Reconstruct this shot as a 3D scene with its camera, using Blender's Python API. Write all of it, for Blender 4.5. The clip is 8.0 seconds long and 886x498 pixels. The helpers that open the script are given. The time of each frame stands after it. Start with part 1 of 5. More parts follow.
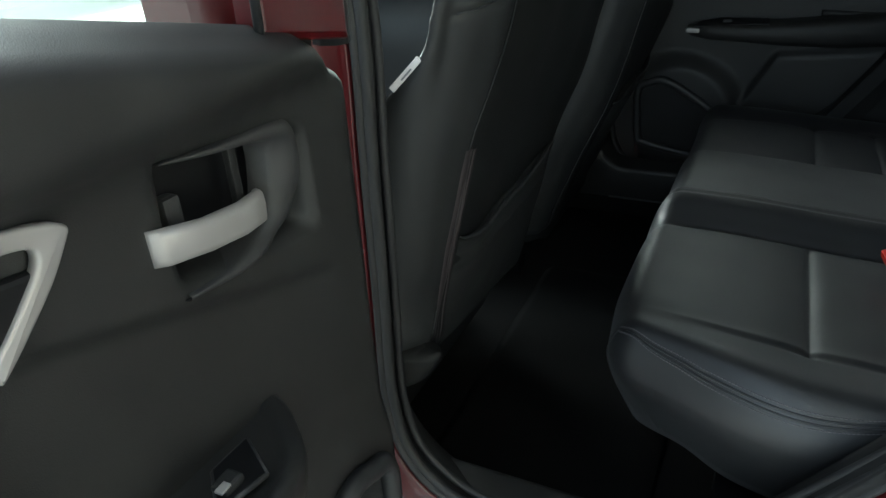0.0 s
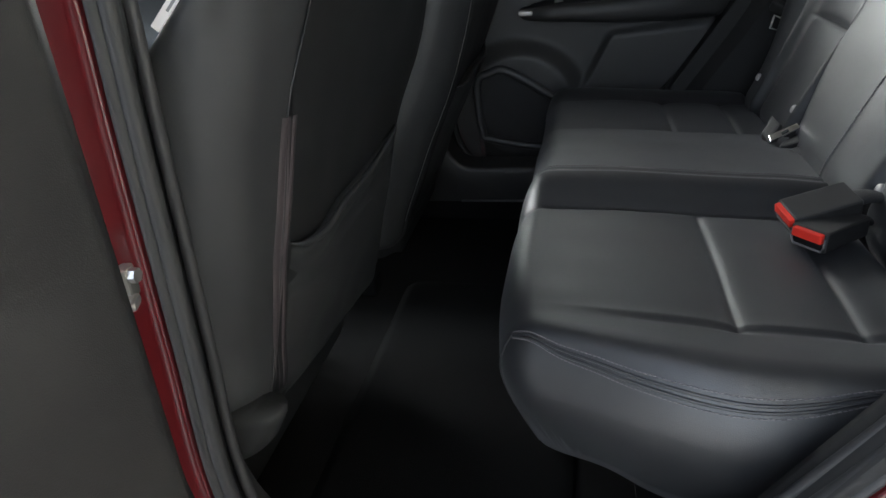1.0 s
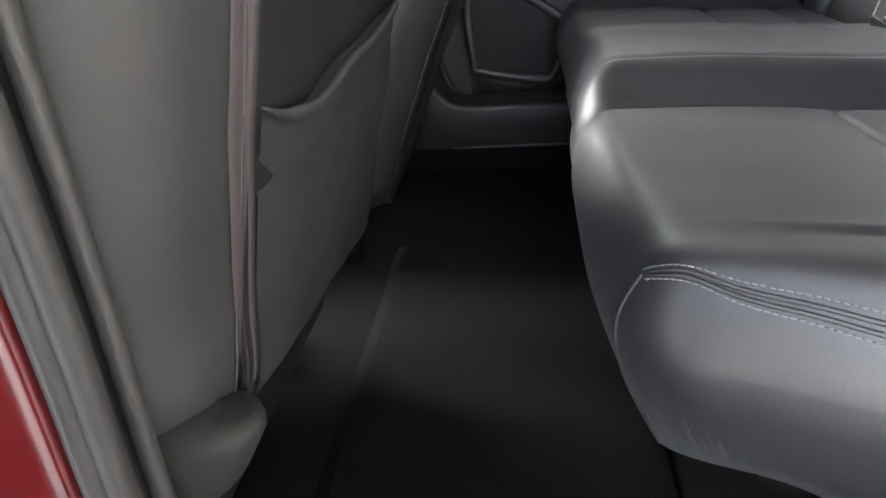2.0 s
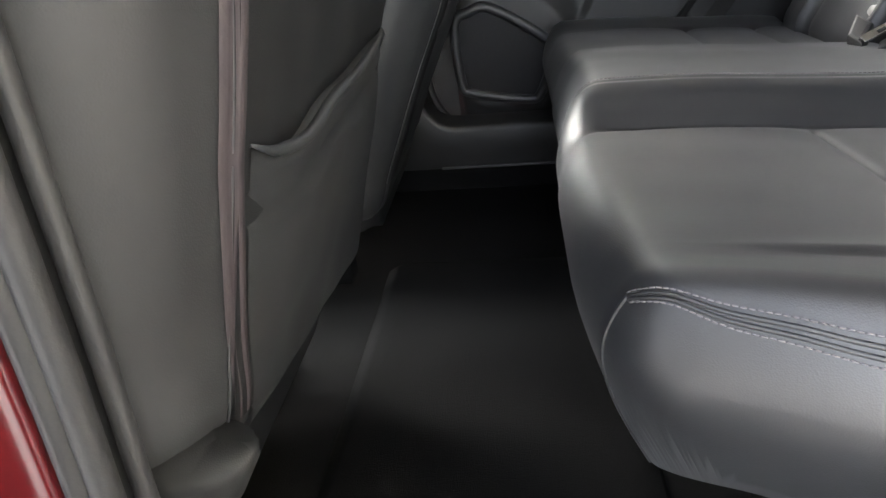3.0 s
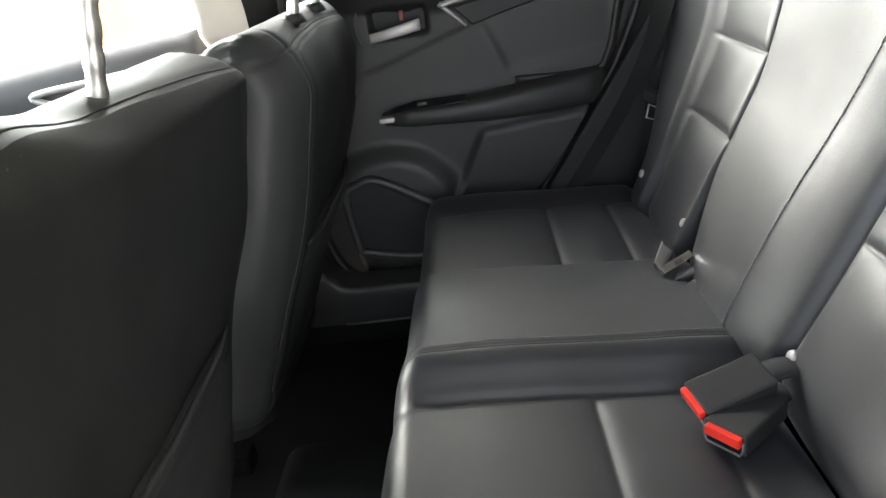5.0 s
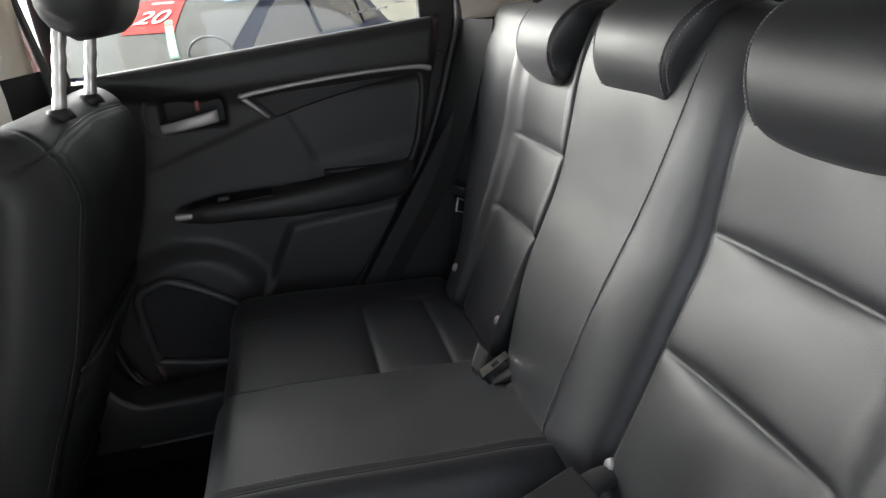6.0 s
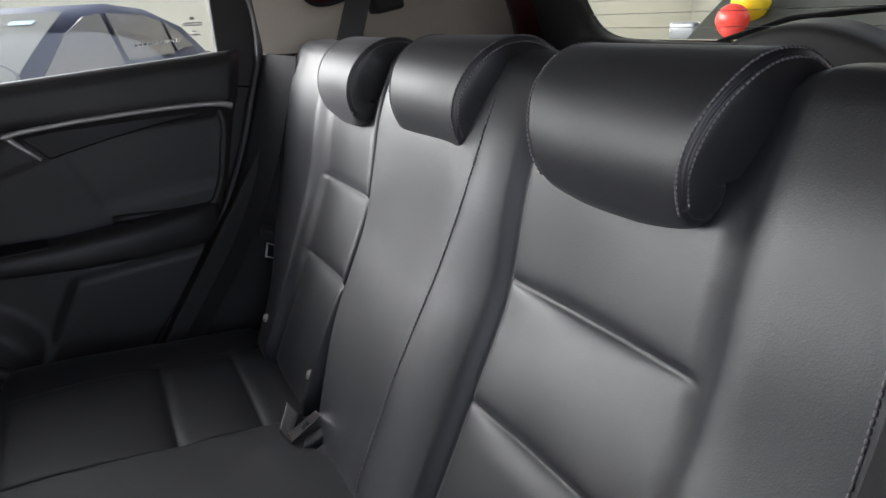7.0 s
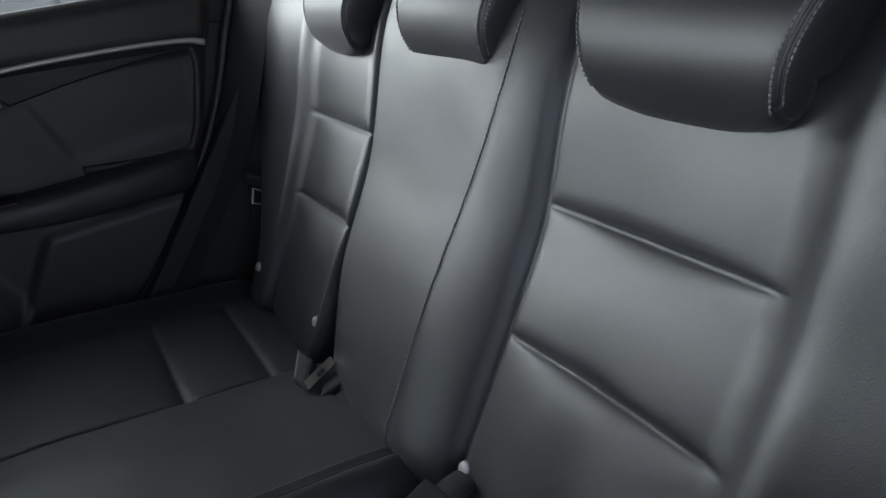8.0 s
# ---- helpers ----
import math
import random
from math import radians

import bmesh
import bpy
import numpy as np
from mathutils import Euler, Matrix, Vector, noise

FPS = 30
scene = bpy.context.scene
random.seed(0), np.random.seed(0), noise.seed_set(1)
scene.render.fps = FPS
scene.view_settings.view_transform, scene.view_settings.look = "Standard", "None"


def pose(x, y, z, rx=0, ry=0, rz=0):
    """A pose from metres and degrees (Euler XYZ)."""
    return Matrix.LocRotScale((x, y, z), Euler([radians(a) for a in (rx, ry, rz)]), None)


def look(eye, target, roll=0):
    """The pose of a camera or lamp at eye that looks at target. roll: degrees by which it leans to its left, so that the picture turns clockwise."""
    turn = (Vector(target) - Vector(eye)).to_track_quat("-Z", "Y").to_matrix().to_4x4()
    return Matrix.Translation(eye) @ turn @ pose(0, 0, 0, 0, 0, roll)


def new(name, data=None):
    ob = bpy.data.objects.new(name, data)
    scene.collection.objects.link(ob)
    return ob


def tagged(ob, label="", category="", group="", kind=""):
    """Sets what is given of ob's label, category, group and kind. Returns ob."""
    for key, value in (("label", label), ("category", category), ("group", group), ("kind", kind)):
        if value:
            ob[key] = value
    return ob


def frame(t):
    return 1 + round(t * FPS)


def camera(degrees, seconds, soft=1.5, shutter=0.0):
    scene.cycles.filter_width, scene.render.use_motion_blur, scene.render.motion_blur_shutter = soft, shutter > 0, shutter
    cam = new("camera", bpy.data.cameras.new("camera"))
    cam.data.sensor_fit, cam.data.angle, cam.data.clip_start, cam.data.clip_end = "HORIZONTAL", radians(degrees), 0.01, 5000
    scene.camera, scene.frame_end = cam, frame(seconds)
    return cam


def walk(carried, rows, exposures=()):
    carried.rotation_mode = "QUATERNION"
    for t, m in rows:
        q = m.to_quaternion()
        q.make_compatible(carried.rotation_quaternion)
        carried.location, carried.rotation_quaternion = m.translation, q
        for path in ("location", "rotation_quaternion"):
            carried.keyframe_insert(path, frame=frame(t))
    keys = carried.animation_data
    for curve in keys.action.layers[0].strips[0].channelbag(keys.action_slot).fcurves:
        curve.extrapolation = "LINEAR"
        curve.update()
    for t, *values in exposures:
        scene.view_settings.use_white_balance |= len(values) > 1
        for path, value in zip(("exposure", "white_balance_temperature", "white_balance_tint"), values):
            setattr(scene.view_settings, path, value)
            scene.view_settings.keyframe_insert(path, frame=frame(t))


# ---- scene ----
cam = camera(65.8, 8.0)
METRES, EYE, TILT, LEAN, TURN = 1.2, 1.2, -28.25, 2.91, 24.86
ROWS = [
    (0.0, 0.0, 0.0, 0.0, 0.0, 0.0, -0.0),
    (0.5, -0.0019, 0.0551, -0.0198, -8.14, 1.5, 4.71),
    (1.0, 0.0164, 0.1849, -0.0293, -12.23, 2.21, 7.84),
    (1.5, 0.0216, 0.3673, -0.037, -14.96, 1.61, 9.29),
    (2.0, -0.0004, 0.4542, -0.0621, -16.2, 0.59, 10.31),
    (3.5, 0.009, 0.4309, -0.0414, -16.51, 2.39, 11.93),
    (4.0, 0.0412, 0.3792, 0.0256, -15.61, 2.12, 12.91),
    (4.5, 0.0836, 0.3312, 0.0757, -15.57, 1.97, 14.04),
    (5.0, 0.1519, 0.2861, 0.1479, -18.7, 3.06, 15.52),
    (6.5, 0.2236, 0.3269, 0.1966, -42.0, 3.67, 20.98),
    (7.0, 0.2567, 0.3217, 0.1976, -48.11, 1.9, 22.54),
    (7.5, 0.2466, 0.3345, 0.2043, -51.32, -0.25, 23.85),
    (8.0, 0.2422, 0.3921, 0.2078, -52.16, -4.0, 25.2),
]
walk(cam, [(t, pose(0, 0, EYE, TILT, LEAN, TURN) @ pose(METRES * x, METRES * y, METRES * z, 90 + pitch, roll, yaw)) for t, x, y, z, yaw, pitch, roll in ROWS],
     [(0.0, 2.95, 5750, -5), (0.5, 3.65, 5900, 1), (1.0, 3.75, 6000, 7), (1.5, 4.55, 6150, 12), (2.0, 5.2, 6250, 12), (3.5, 5.25, 6450, 9), (4.5, 4.9, 6400, 8), (5.0, 4.72, 6400, 8), (6.5, 3.3, 6150, 12), (7.5, 3.55, 5850, 13), (8.0, 3.15, 5700, 7)])

# ---- world, sun, exposure ----
world = bpy.data.worlds.new("world")
scene.world = world
world.use_nodes = True
wn = world.node_tree
sky = wn.nodes.new("ShaderNodeTexSky")
sky.sky_type = "NISHITA"
sky.sun_disc = False
sky.sun_elevation = radians(24)
sky.sun_rotation = radians(314.1)
sky.air_density, sky.dust_density, sky.ozone_density = 0.7, 4.0, 0.6
wn.nodes["Background"].inputs["Strength"].default_value = 0.10
haze = wn.nodes.new("ShaderNodeHueSaturation")          # thin high cloud takes most of the blue
haze.inputs["Saturation"].default_value = 0.35
wn.links.new(sky.outputs["Color"], haze.inputs["Color"])
wn.links.new(haze.outputs["Color"], wn.nodes["Background"].inputs["Color"])
sun = new("sun", bpy.data.lights.new("sun", "SUN"))
sun.data.energy, sun.data.angle, sun.data.color = 1.9, radians(80), (1.0, 0.98, 0.96)
sun.matrix_world = look((-3.4, 3.3, 2.1), (0, 0, 0))


# ---- materials ----
def material(name, color, rough=0.5, metal=0.0, var=0.15, scale=12.0, fine=0.0, fine_scale=400.0, bump=0.0, coat=0.0, spec=0.5,
             trans=0.0, sheen=0.0, rough_var=0.08, tint=None, cells=False, creases=0.0):
    m = bpy.data.materials.new(name)
    m.use_nodes = True
    nt = m.node_tree
    p = nt.nodes["Principled BSDF"]
    p.inputs["Metallic"].default_value = metal
    p.inputs["Coat Weight"].default_value = coat
    p.inputs["Specular IOR Level"].default_value = spec
    p.inputs["Transmission Weight"].default_value = trans
    p.inputs["Sheen Weight"].default_value, p.inputs["Sheen Roughness"].default_value = sheen, 0.45
    tc = nt.nodes.new("ShaderNodeTexCoord")
    big = nt.nodes.new("ShaderNodeTexNoise")
    big.inputs["Scale"].default_value, big.inputs["Detail"].default_value = scale, 5.0
    nt.links.new(tc.outputs["Object"], big.inputs["Vector"])
    small = nt.nodes.new("ShaderNodeTexVoronoi" if cells else "ShaderNodeTexNoise")
    small.inputs["Scale"].default_value = fine_scale
    nt.links.new(tc.outputs["Object"], small.inputs["Vector"])
    small_out = small.outputs["Distance"] if cells else small.outputs["Fac"]
    mix = nt.nodes.new("ShaderNodeMix")
    mix.data_type = "RGBA"
    dark = tuple(c * (1 - var) for c in color)
    light = tint if tint else tuple(min(1, c * (1 + var)) for c in color)
    mix.inputs["A"].default_value, mix.inputs["B"].default_value = (*dark, 1), (*light, 1)
    nt.links.new(big.outputs["Fac"], mix.inputs["Factor"])
    mix2 = nt.nodes.new("ShaderNodeMix")
    mix2.data_type, mix2.blend_type = "RGBA", "MULTIPLY"
    mix2.inputs["Factor"].default_value = fine
    nt.links.new(mix.outputs["Result"], mix2.inputs["A"])
    nt.links.new(small_out, mix2.inputs["B"])
    nt.links.new(mix2.outputs["Result"], p.inputs["Base Color"])
    mr = nt.nodes.new("ShaderNodeMapRange")
    mr.inputs["To Min"].default_value, mr.inputs["To Max"].default_value = max(0.02, rough - rough_var), min(1, rough + rough_var)
    nt.links.new(big.outputs["Fac"], mr.inputs["Value"])
    nt.links.new(mr.outputs["Result"], p.inputs["Roughness"])
    if bump:
        b = nt.nodes.new("ShaderNodeBump")
        b.inputs["Strength"].default_value, b.inputs["Distance"].default_value = bump, 0.001
        nt.links.new(small_out, b.inputs["Height"])
        nt.links.new(b.outputs["Normal"], p.inputs["Normal"])
        if creases:
            # soft waves of stretched upholstery under the fine grain
            soft = nt.nodes.new("ShaderNodeTexNoise")
            soft.inputs["Scale"].default_value, soft.inputs["Detail"].default_value, soft.inputs["Distortion"].default_value = 11.0, 1.0, 0.2
            nt.links.new(tc.outputs["Object"], soft.inputs["Vector"])
            w = nt.nodes.new("ShaderNodeBump")
            w.inputs["Strength"].default_value, w.inputs["Distance"].default_value = creases, 0.012
            nt.links.new(soft.outputs["Fac"], w.inputs["Height"])
            nt.links.new(w.outputs["Normal"], b.inputs["Normal"])
    return m


LEATHER = material("black_leather", (0.0105, 0.0112, 0.0132), 0.47, spec=0.92, sheen=0.05, var=0.2, scale=9, fine_scale=850, bump=0.11, cells=True, creases=0.06)
LEATHER_SOFT = material("black_leather_side", (0.032, 0.031, 0.033), 0.47, var=0.2, scale=9, fine_scale=900, bump=0.07, cells=True)
SEAT_BACK = material("seat_back_vinyl", (0.028, 0.0285, 0.029), 0.54, spec=0.40, var=0.2, scale=10, fine_scale=900, bump=0.07, cells=True, creases=0.05)
ZIP = material("zip_tape", (0.045, 0.036, 0.038), 0.55, var=0.2)
POCKET = material("dark_pocket_cloth", (0.0135, 0.014, 0.0143), 0.6, spec=0.3, var=0.25, scale=10, fine_scale=900, bump=0.1, cells=True)
THREAD = material("grey_thread", (0.15, 0.14, 0.148), 0.7, var=0.2)
PLASTIC = material("black_grained_plastic", (0.025, 0.0245, 0.024), 0.50, spec=0.42, var=0.2, scale=14, fine_scale=1100, bump=0.12, cells=True)
PLASTIC_GREY = material("charcoal_plastic", (0.045, 0.044, 0.045), 0.5, var=0.15, scale=14, fine_scale=1100, bump=0.12, cells=True)
TRIM_DARK = material("matt_black_trim", (0.020, 0.020, 0.020), 0.65, spec=0.3, var=0.2, scale=14, fine_scale=1100, bump=0.12, cells=True)
RIM = material("satin_black_rim", (0.032, 0.032, 0.033), 0.45, spec=0.45, var=0.1)
GLOSS = material("gloss_black", (0.009, 0.009, 0.010), 0.45, spec=0.25, var=0.1, rough_var=0.05)
RUBBER = material("black_rubber", (0.028, 0.028, 0.029), 0.55, var=0.25, scale=20, fine_scale=500, bump=0.2)
CARPET = material("black_carpet", (0.0072, 0.0072, 0.0074), 0.95, var=0.4, scale=25, fine=0.7, fine_scale=900, bump=1.0, spec=0.1)
MAT = material("dark_floor_mat", (0.0062, 0.0062, 0.0064), 0.95, var=0.5, scale=14, fine=0.7, fine_scale=700, bump=1.0, spec=0.1)
SILVER = material("satin_silver", (0.55, 0.54, 0.52), 0.33, metal=0.85, var=0.08)
SILVER_PAINT = material("silver_painted_plastic", (0.44, 0.42, 0.41), 0.4, metal=0.35, var=0.08)
CHROME = material("chrome", (0.75, 0.75, 0.76), 0.12, metal=1.0, var=0.1, rough_var=0.06)
RED_PAINT = material("red_car_paint", (0.085, 0.003, 0.005), 0.30, var=0.12, coat=0.6, fine=0.25, fine_scale=1500)
SLOT_GREY = material("mid_grey_plastic", (0.13, 0.125, 0.125), 0.5, var=0.1)
LOCK_RED = material("dull_red_plastic", (0.22, 0.06, 0.055), 0.5, var=0.08)
RED_BUTTON = material("red_plastic", (0.75, 0.035, 0.02), 0.4, var=0.08)
BEIGE = material("beige_pillar_trim", (0.70, 0.62, 0.54), 0.75, var=0.08, scale=20, fine_scale=800, bump=0.2)
LINING = material("beige_headlining", (0.36, 0.34, 0.31), 0.95, var=0.08, scale=30, fine_scale=900, bump=0.4)
WEBBING = material("black_webbing", (0.022, 0.022, 0.023), 0.7, var=0.2, scale=30, fine=0.5, fine_scale=600, bump=0.6)
CONCRETE = material("grey_concrete", (0.36, 0.35, 0.33), 0.85, var=0.2, scale=1.5, fine=0.25, fine_scale=60, bump=0.3)
WALL = material("white_painted_wall", (0.82, 0.78, 0.66), 0.8, var=0.05, scale=0.8, fine_scale=80, bump=0.15)
BLUE_PAINT = material("blue_car_paint", (0.022, 0.028, 0.075), 0.45, spec=0.2, var=0.1)
SILVER_CAR = material("silver_car_paint", (0.34, 0.35, 0.36), 0.3, metal=0.5, var=0.1, coat=0.4)
DARK_GLASS = material("tinted_glass", (0.12, 0.11, 0.11), 0.2, var=0.1, spec=0.4)
SCREEN_GLASS = material("pale_windscreen", (0.055, 0.058, 0.052), 0.5, var=0.35, scale=3, spec=0.06)
SIGN_RED = material("red_sign_film", (0.55, 0.035, 0.03), 0.7, var=0.05, spec=0.1)
SIGN_WHITE = material("white_sign_ink", (0.85, 0.82, 0.82), 0.5, var=0.04)
SIGN_GREEN = material("green_label_ink", (0.05, 0.24, 0.10), 0.5, var=0.1)
SIGN_BLUE = material("pale_blue_label_ink", (0.16, 0.28, 0.36), 0.5, var=0.1)
ORANGE = material("orange_banner", (0.88, 0.50, 0.22), 0.6, var=0.15, scale=2)
BALLOON_RED = material("red_balloon_skin", (0.80, 0.06, 0.04), 0.3, var=0.05)
BALLOON_YELLOW = material("yellow_balloon_skin", (0.85, 0.60, 0.02), 0.3, var=0.05)
INK = material("grey_ink", (0.22, 0.22, 0.23), 0.6, var=0.05)
TYRE = material("tyre_rubber", (0.02, 0.02, 0.02), 0.8, var=0.2)


def glass_material(name, tone):
    m = bpy.data.materials.new(name)
    m.use_nodes = True
    nt = m.node_tree
    nt.nodes.remove(nt.nodes["Principled BSDF"])
    clear = nt.nodes.new("ShaderNodeBsdfTransparent")
    clear.inputs["Color"].default_value = (*tone, 1)
    shine = nt.nodes.new("ShaderNodeBsdfGlossy")
    shine.inputs["Roughness"].default_value = 0.03
    facing = nt.nodes.new("ShaderNodeLayerWeight")
    facing.inputs["Blend"].default_value = 0.5
    steep = nt.nodes.new("ShaderNodeMath")
    steep.operation = "POWER"
    steep.inputs[1].default_value = 5.0
    nt.links.new(facing.outputs["Facing"], steep.inputs[0])
    fres = nt.nodes.new("ShaderNodeMath")
    fres.operation = "MULTIPLY_ADD"
    fres.inputs[1].default_value, fres.inputs[2].default_value = 0.9, 0.035
    nt.links.new(steep.outputs[0], fres.inputs[0])
    mix = nt.nodes.new("ShaderNodeMixShader")
    nt.links.new(fres.outputs[0], mix.inputs["Fac"])
    nt.links.new(clear.outputs["BSDF"], mix.inputs[1])
    nt.links.new(shine.outputs["BSDF"], mix.inputs[2])
    nt.links.new(mix.outputs["Shader"], nt.nodes["Material Output"].inputs["Surface"])
    return m


GLASS = glass_material("clear_window_glass", (0.90, 0.93, 0.91))
REAR_TINT = glass_material("dark_rear_glass", (0.36, 0.37, 0.34))
TINTED = glass_material("tinted_window_glass", (0.66, 0.67, 0.65))

# ---- building helpers ----
BASE = {}


def thing(name, at, label, category, group="", kind=""):
    """An Empty at a thing's base; its parts hang under it."""
    ob = new(name)
    ob.location = at
    ob.empty_display_size = 0.05
    BASE[ob] = Vector(at)
    return tagged(ob, label, category, group, kind)


def raw(name, verts, faces, mat, parent=None, label="", smooth=True, kind="", category=""):
    """One mesh object from places in the world; under a parent it keeps the parent's base as its origin."""
    base = BASE.get(parent, Vector((0, 0, 0)))
    me = bpy.data.meshes.new(name)
    me.from_pydata([tuple(Vector(v) - base) for v in verts], [], faces)
    me.materials.append(mat)
    if smooth:
        me.polygons.foreach_set("use_smooth", [True] * len(me.polygons))
    me.update()
    ob = new(name, me)
    if parent is not None:
        ob.parent = parent
        BASE[ob] = base
    return tagged(ob, label, category, "", kind)


def part(name, bm, mat, parent=None, label="", smooth=True, kind="", category=""):
    bmesh.ops.recalc_face_normals(bm, faces=bm.faces)
    bm.verts.index_update()
    verts = [v.co.copy() for v in bm.verts]
    faces = [[v.index for v in f.verts] for f in bm.faces]
    bm.free()
    return raw(name, verts, faces, mat, parent, label, smooth, kind, category)


def axis(a, b, step, fine=(), fine_step=0.004):
    """Stations from a to b, closer together round the places in fine (place, half width)."""
    out, x = [a], a
    while x < b - 1e-6:
        s = step
        for c, w in fine:
            if abs(x - c) < w + step * 0.5:
                s = fine_step
        x = min(b, x + s)
        out.append(x)
    return out


def smoothstep(a, b, x):
    t = min(1.0, max(0.0, (x - a) / (b - a)))
    return t * t * (3 - 2 * t)


def crease(d, up, upper, down, lower, soft=0.004):
    """A sewn crease: a valley before it (d < 0) and a roll of height up behind it, joined by a steep slope."""
    k = smoothstep(-soft, soft, d)
    return k * up * math.exp(-max(d, 0.0) / upper) - (1 - k) * down * math.exp(min(d, 0.0) / lower)


def dent(x, c, w):
    return math.exp(-((x - c) / w) ** 2)


def rimmed(stations, e0, e1):
    """Closer stations towards both ends, where a rounded body turns steeply; e0, e1: the width of the rounding there."""
    a, b = stations[0], stations[-1]
    more = [k for q in (0.88, 0.93, 0.96, 0.98, 0.99, 0.996, 0.999) for k in (a + e0 * (1 - q), b - e1 * (1 - q))]
    out = []
    for x in sorted(stations + more):
        if not out or x - out[-1] > 4e-5:
            out.append(x)
    return out


class Pad:
    """A padded body over a rectangle (u, v): rounded to all four edges, top and underside given as heights."""

    def __init__(self, u, v, edges, depth, top, place, under=None, power=2.0, box=2.0):
        self.u, self.v, self.e, self.depth, self.top, self.place, self.under, self.power, self.box = u, v, edges, depth, top, place, under, power, box

    def clamp(self, u, v):
        (u0, u1), (v0, v1), (a0, a1, b0, b1) = self.u, self.v, self.e
        pu, pv = max(0.0, 1 - (u - u0) / a0), max(0.0, 1 - (v - v0) / b0)
        qu, qv = max(0.0, 1 - (u1 - u) / a1), max(0.0, 1 - (v1 - v) / b1)
        x, y = max(pu, qu), max(pv, qv)
        q = (x ** self.power + y ** self.power) ** (1 / self.power)
        if q > 1:
            if pu > qu:
                u = u0 + a0 * (1 - pu / q)
            elif qu > 0:
                u = u1 - a1 * (1 - qu / q)
            if pv > qv:
                v = v0 + b0 * (1 - pv / q)
            elif qv > 0:
                v = v1 - b1 * (1 - qv / q)
            q = 1.0
        return u, v, q

    def at(self, u, v, lift=0.0):
        u, v, q = self.clamp(u, v)
        return Vector(self.place(u, v, self.top(u, v) - self.depth * (1 - max(0.0, 1 - q ** self.box) ** (1 / self.box)) + lift))

    def low(self, u, v):
        u, v, q = self.clamp(u, v)
        if self.under is None:
            return Vector(self.place(u, v, self.top(u, v) - self.depth))
        return Vector(self.place(u, v, self.top(u, v) - self.depth - self.under * math.sqrt(max(0.0, 1 - q * q))))

    def mesh(self, us, vs):
        n, m = len(us), len(vs)
        verts = [self.at(u, v) for u in us for v in vs]
        faces = [(i * m + j, (i + 1) * m + j, (i + 1) * m + j + 1, i * m + j + 1) for i in range(n - 1) for j in range(m - 1)]
        off = len(verts)
        low = {}
        rim = set([(i, j) for i in range(n) for j in (0, m - 1)] + [(i, j) for i in (0, n - 1) for j in range(m)])
        for i in range(n):
            for j in range(m):
                if (i, j) in rim:
                    low[i, j] = i * m + j
                else:
                    low[i, j] = len(verts)
                    verts.append(self.low(us[i], vs[j]))
        for i in range(n - 1):
            for j in range(m - 1):
                faces.append((low[i, j], low[i, j + 1], low[i + 1, j + 1], low[i + 1, j]))
        return verts, faces

    def build(self, name, us, vs, mat, parent, label="", kind="", category=""):
        verts, faces = self.mesh(us, vs)
        bm = bmesh.new()
        bv = [bm.verts.new(v) for v in verts]
        for f in faces:
            try:
                bm.faces.new([bv[k] for k in f])
            except ValueError:
                pass
        bmesh.ops.remove_doubles(bm, verts=bm.verts, dist=1e-5)
        return part(name, bm, mat, parent, label, True, kind, category)


def spline(points, n=12, closed=False):
    """A smooth line through the points."""
    pts = [Vector(p) for p in points]
    out, k = [], len(pts)
    for i in range(k if closed else k - 1):
        if closed:
            a, b, c, d = (pts[(i + o) % k] for o in (-1, 0, 1, 2))
        else:
            b, c = pts[i], pts[i + 1]
            a = pts[i - 1] if i else b * 2 - c
            d = pts[i + 2] if i + 2 < k else c * 2 - b
        for s in range(n):
            t = s / n
            out.append(0.5 * ((2 * b) + (c - a) * t + (2 * a - 5 * b + 4 * c - d) * t * t + (3 * b - a - 3 * c + d) * t ** 3))
    if not closed:
        out.append(pts[-1])
    return out


def tube_mesh(bm, pts, r, sides=8, closed=False, flat=1.0, up=None):
    """Adds a tube along pts to bm; r: radius or a function of 0..1; flat squeezes it along the up direction."""
    pts = [Vector(p) for p in pts]
    n = len(pts)
    rings = []
    ref = Vector(up) if up else None
    for i, p in enumerate(pts):
        if closed:
            t = pts[(i + 1) % n] - pts[i - 1]
        else:
            t = pts[min(i + 1, n - 1)] - pts[max(i - 1, 0)]
        t = t.normalized() if t.length > 1e-9 else Vector((0, 0, 1))
        if ref is None:
            ref = Vector((0, 0, 1)) if abs(t.z) < 0.9 else Vector((1, 0, 0))
        side = t.cross(ref)
        side = side.normalized() if side.length > 1e-6 else t.orthogonal().normalized()
        nrm = side.cross(t).normalized()
        if up is None:
            ref = nrm
        rr = r(i / max(1, n - 1)) if callable(r) else r
        rings.append([bm.verts.new(p + side * (rr * math.cos(a)) + nrm * (rr * flat * math.sin(a))) for a in (math.tau * k / sides for k in range(sides))])
    for i in range(n if closed else n - 1):
        a, b = rings[i], rings[(i + 1) % n]
        for k in range(sides):
            bm.faces.new((a[k], a[(k + 1) % sides], b[(k + 1) % sides], b[k]))
    if not closed:
        bm.faces.new(rings[0][::-1])
        bm.faces.new(rings[-1])


def tube(name, pts, r, mat, parent, label="", sides=8, closed=False, flat=1.0, up=None, kind="", category=""):
    bm = bmesh.new()
    tube_mesh(bm, pts, r, sides, closed, flat, up)
    return part(name, bm, mat, parent, label, True, kind, category)


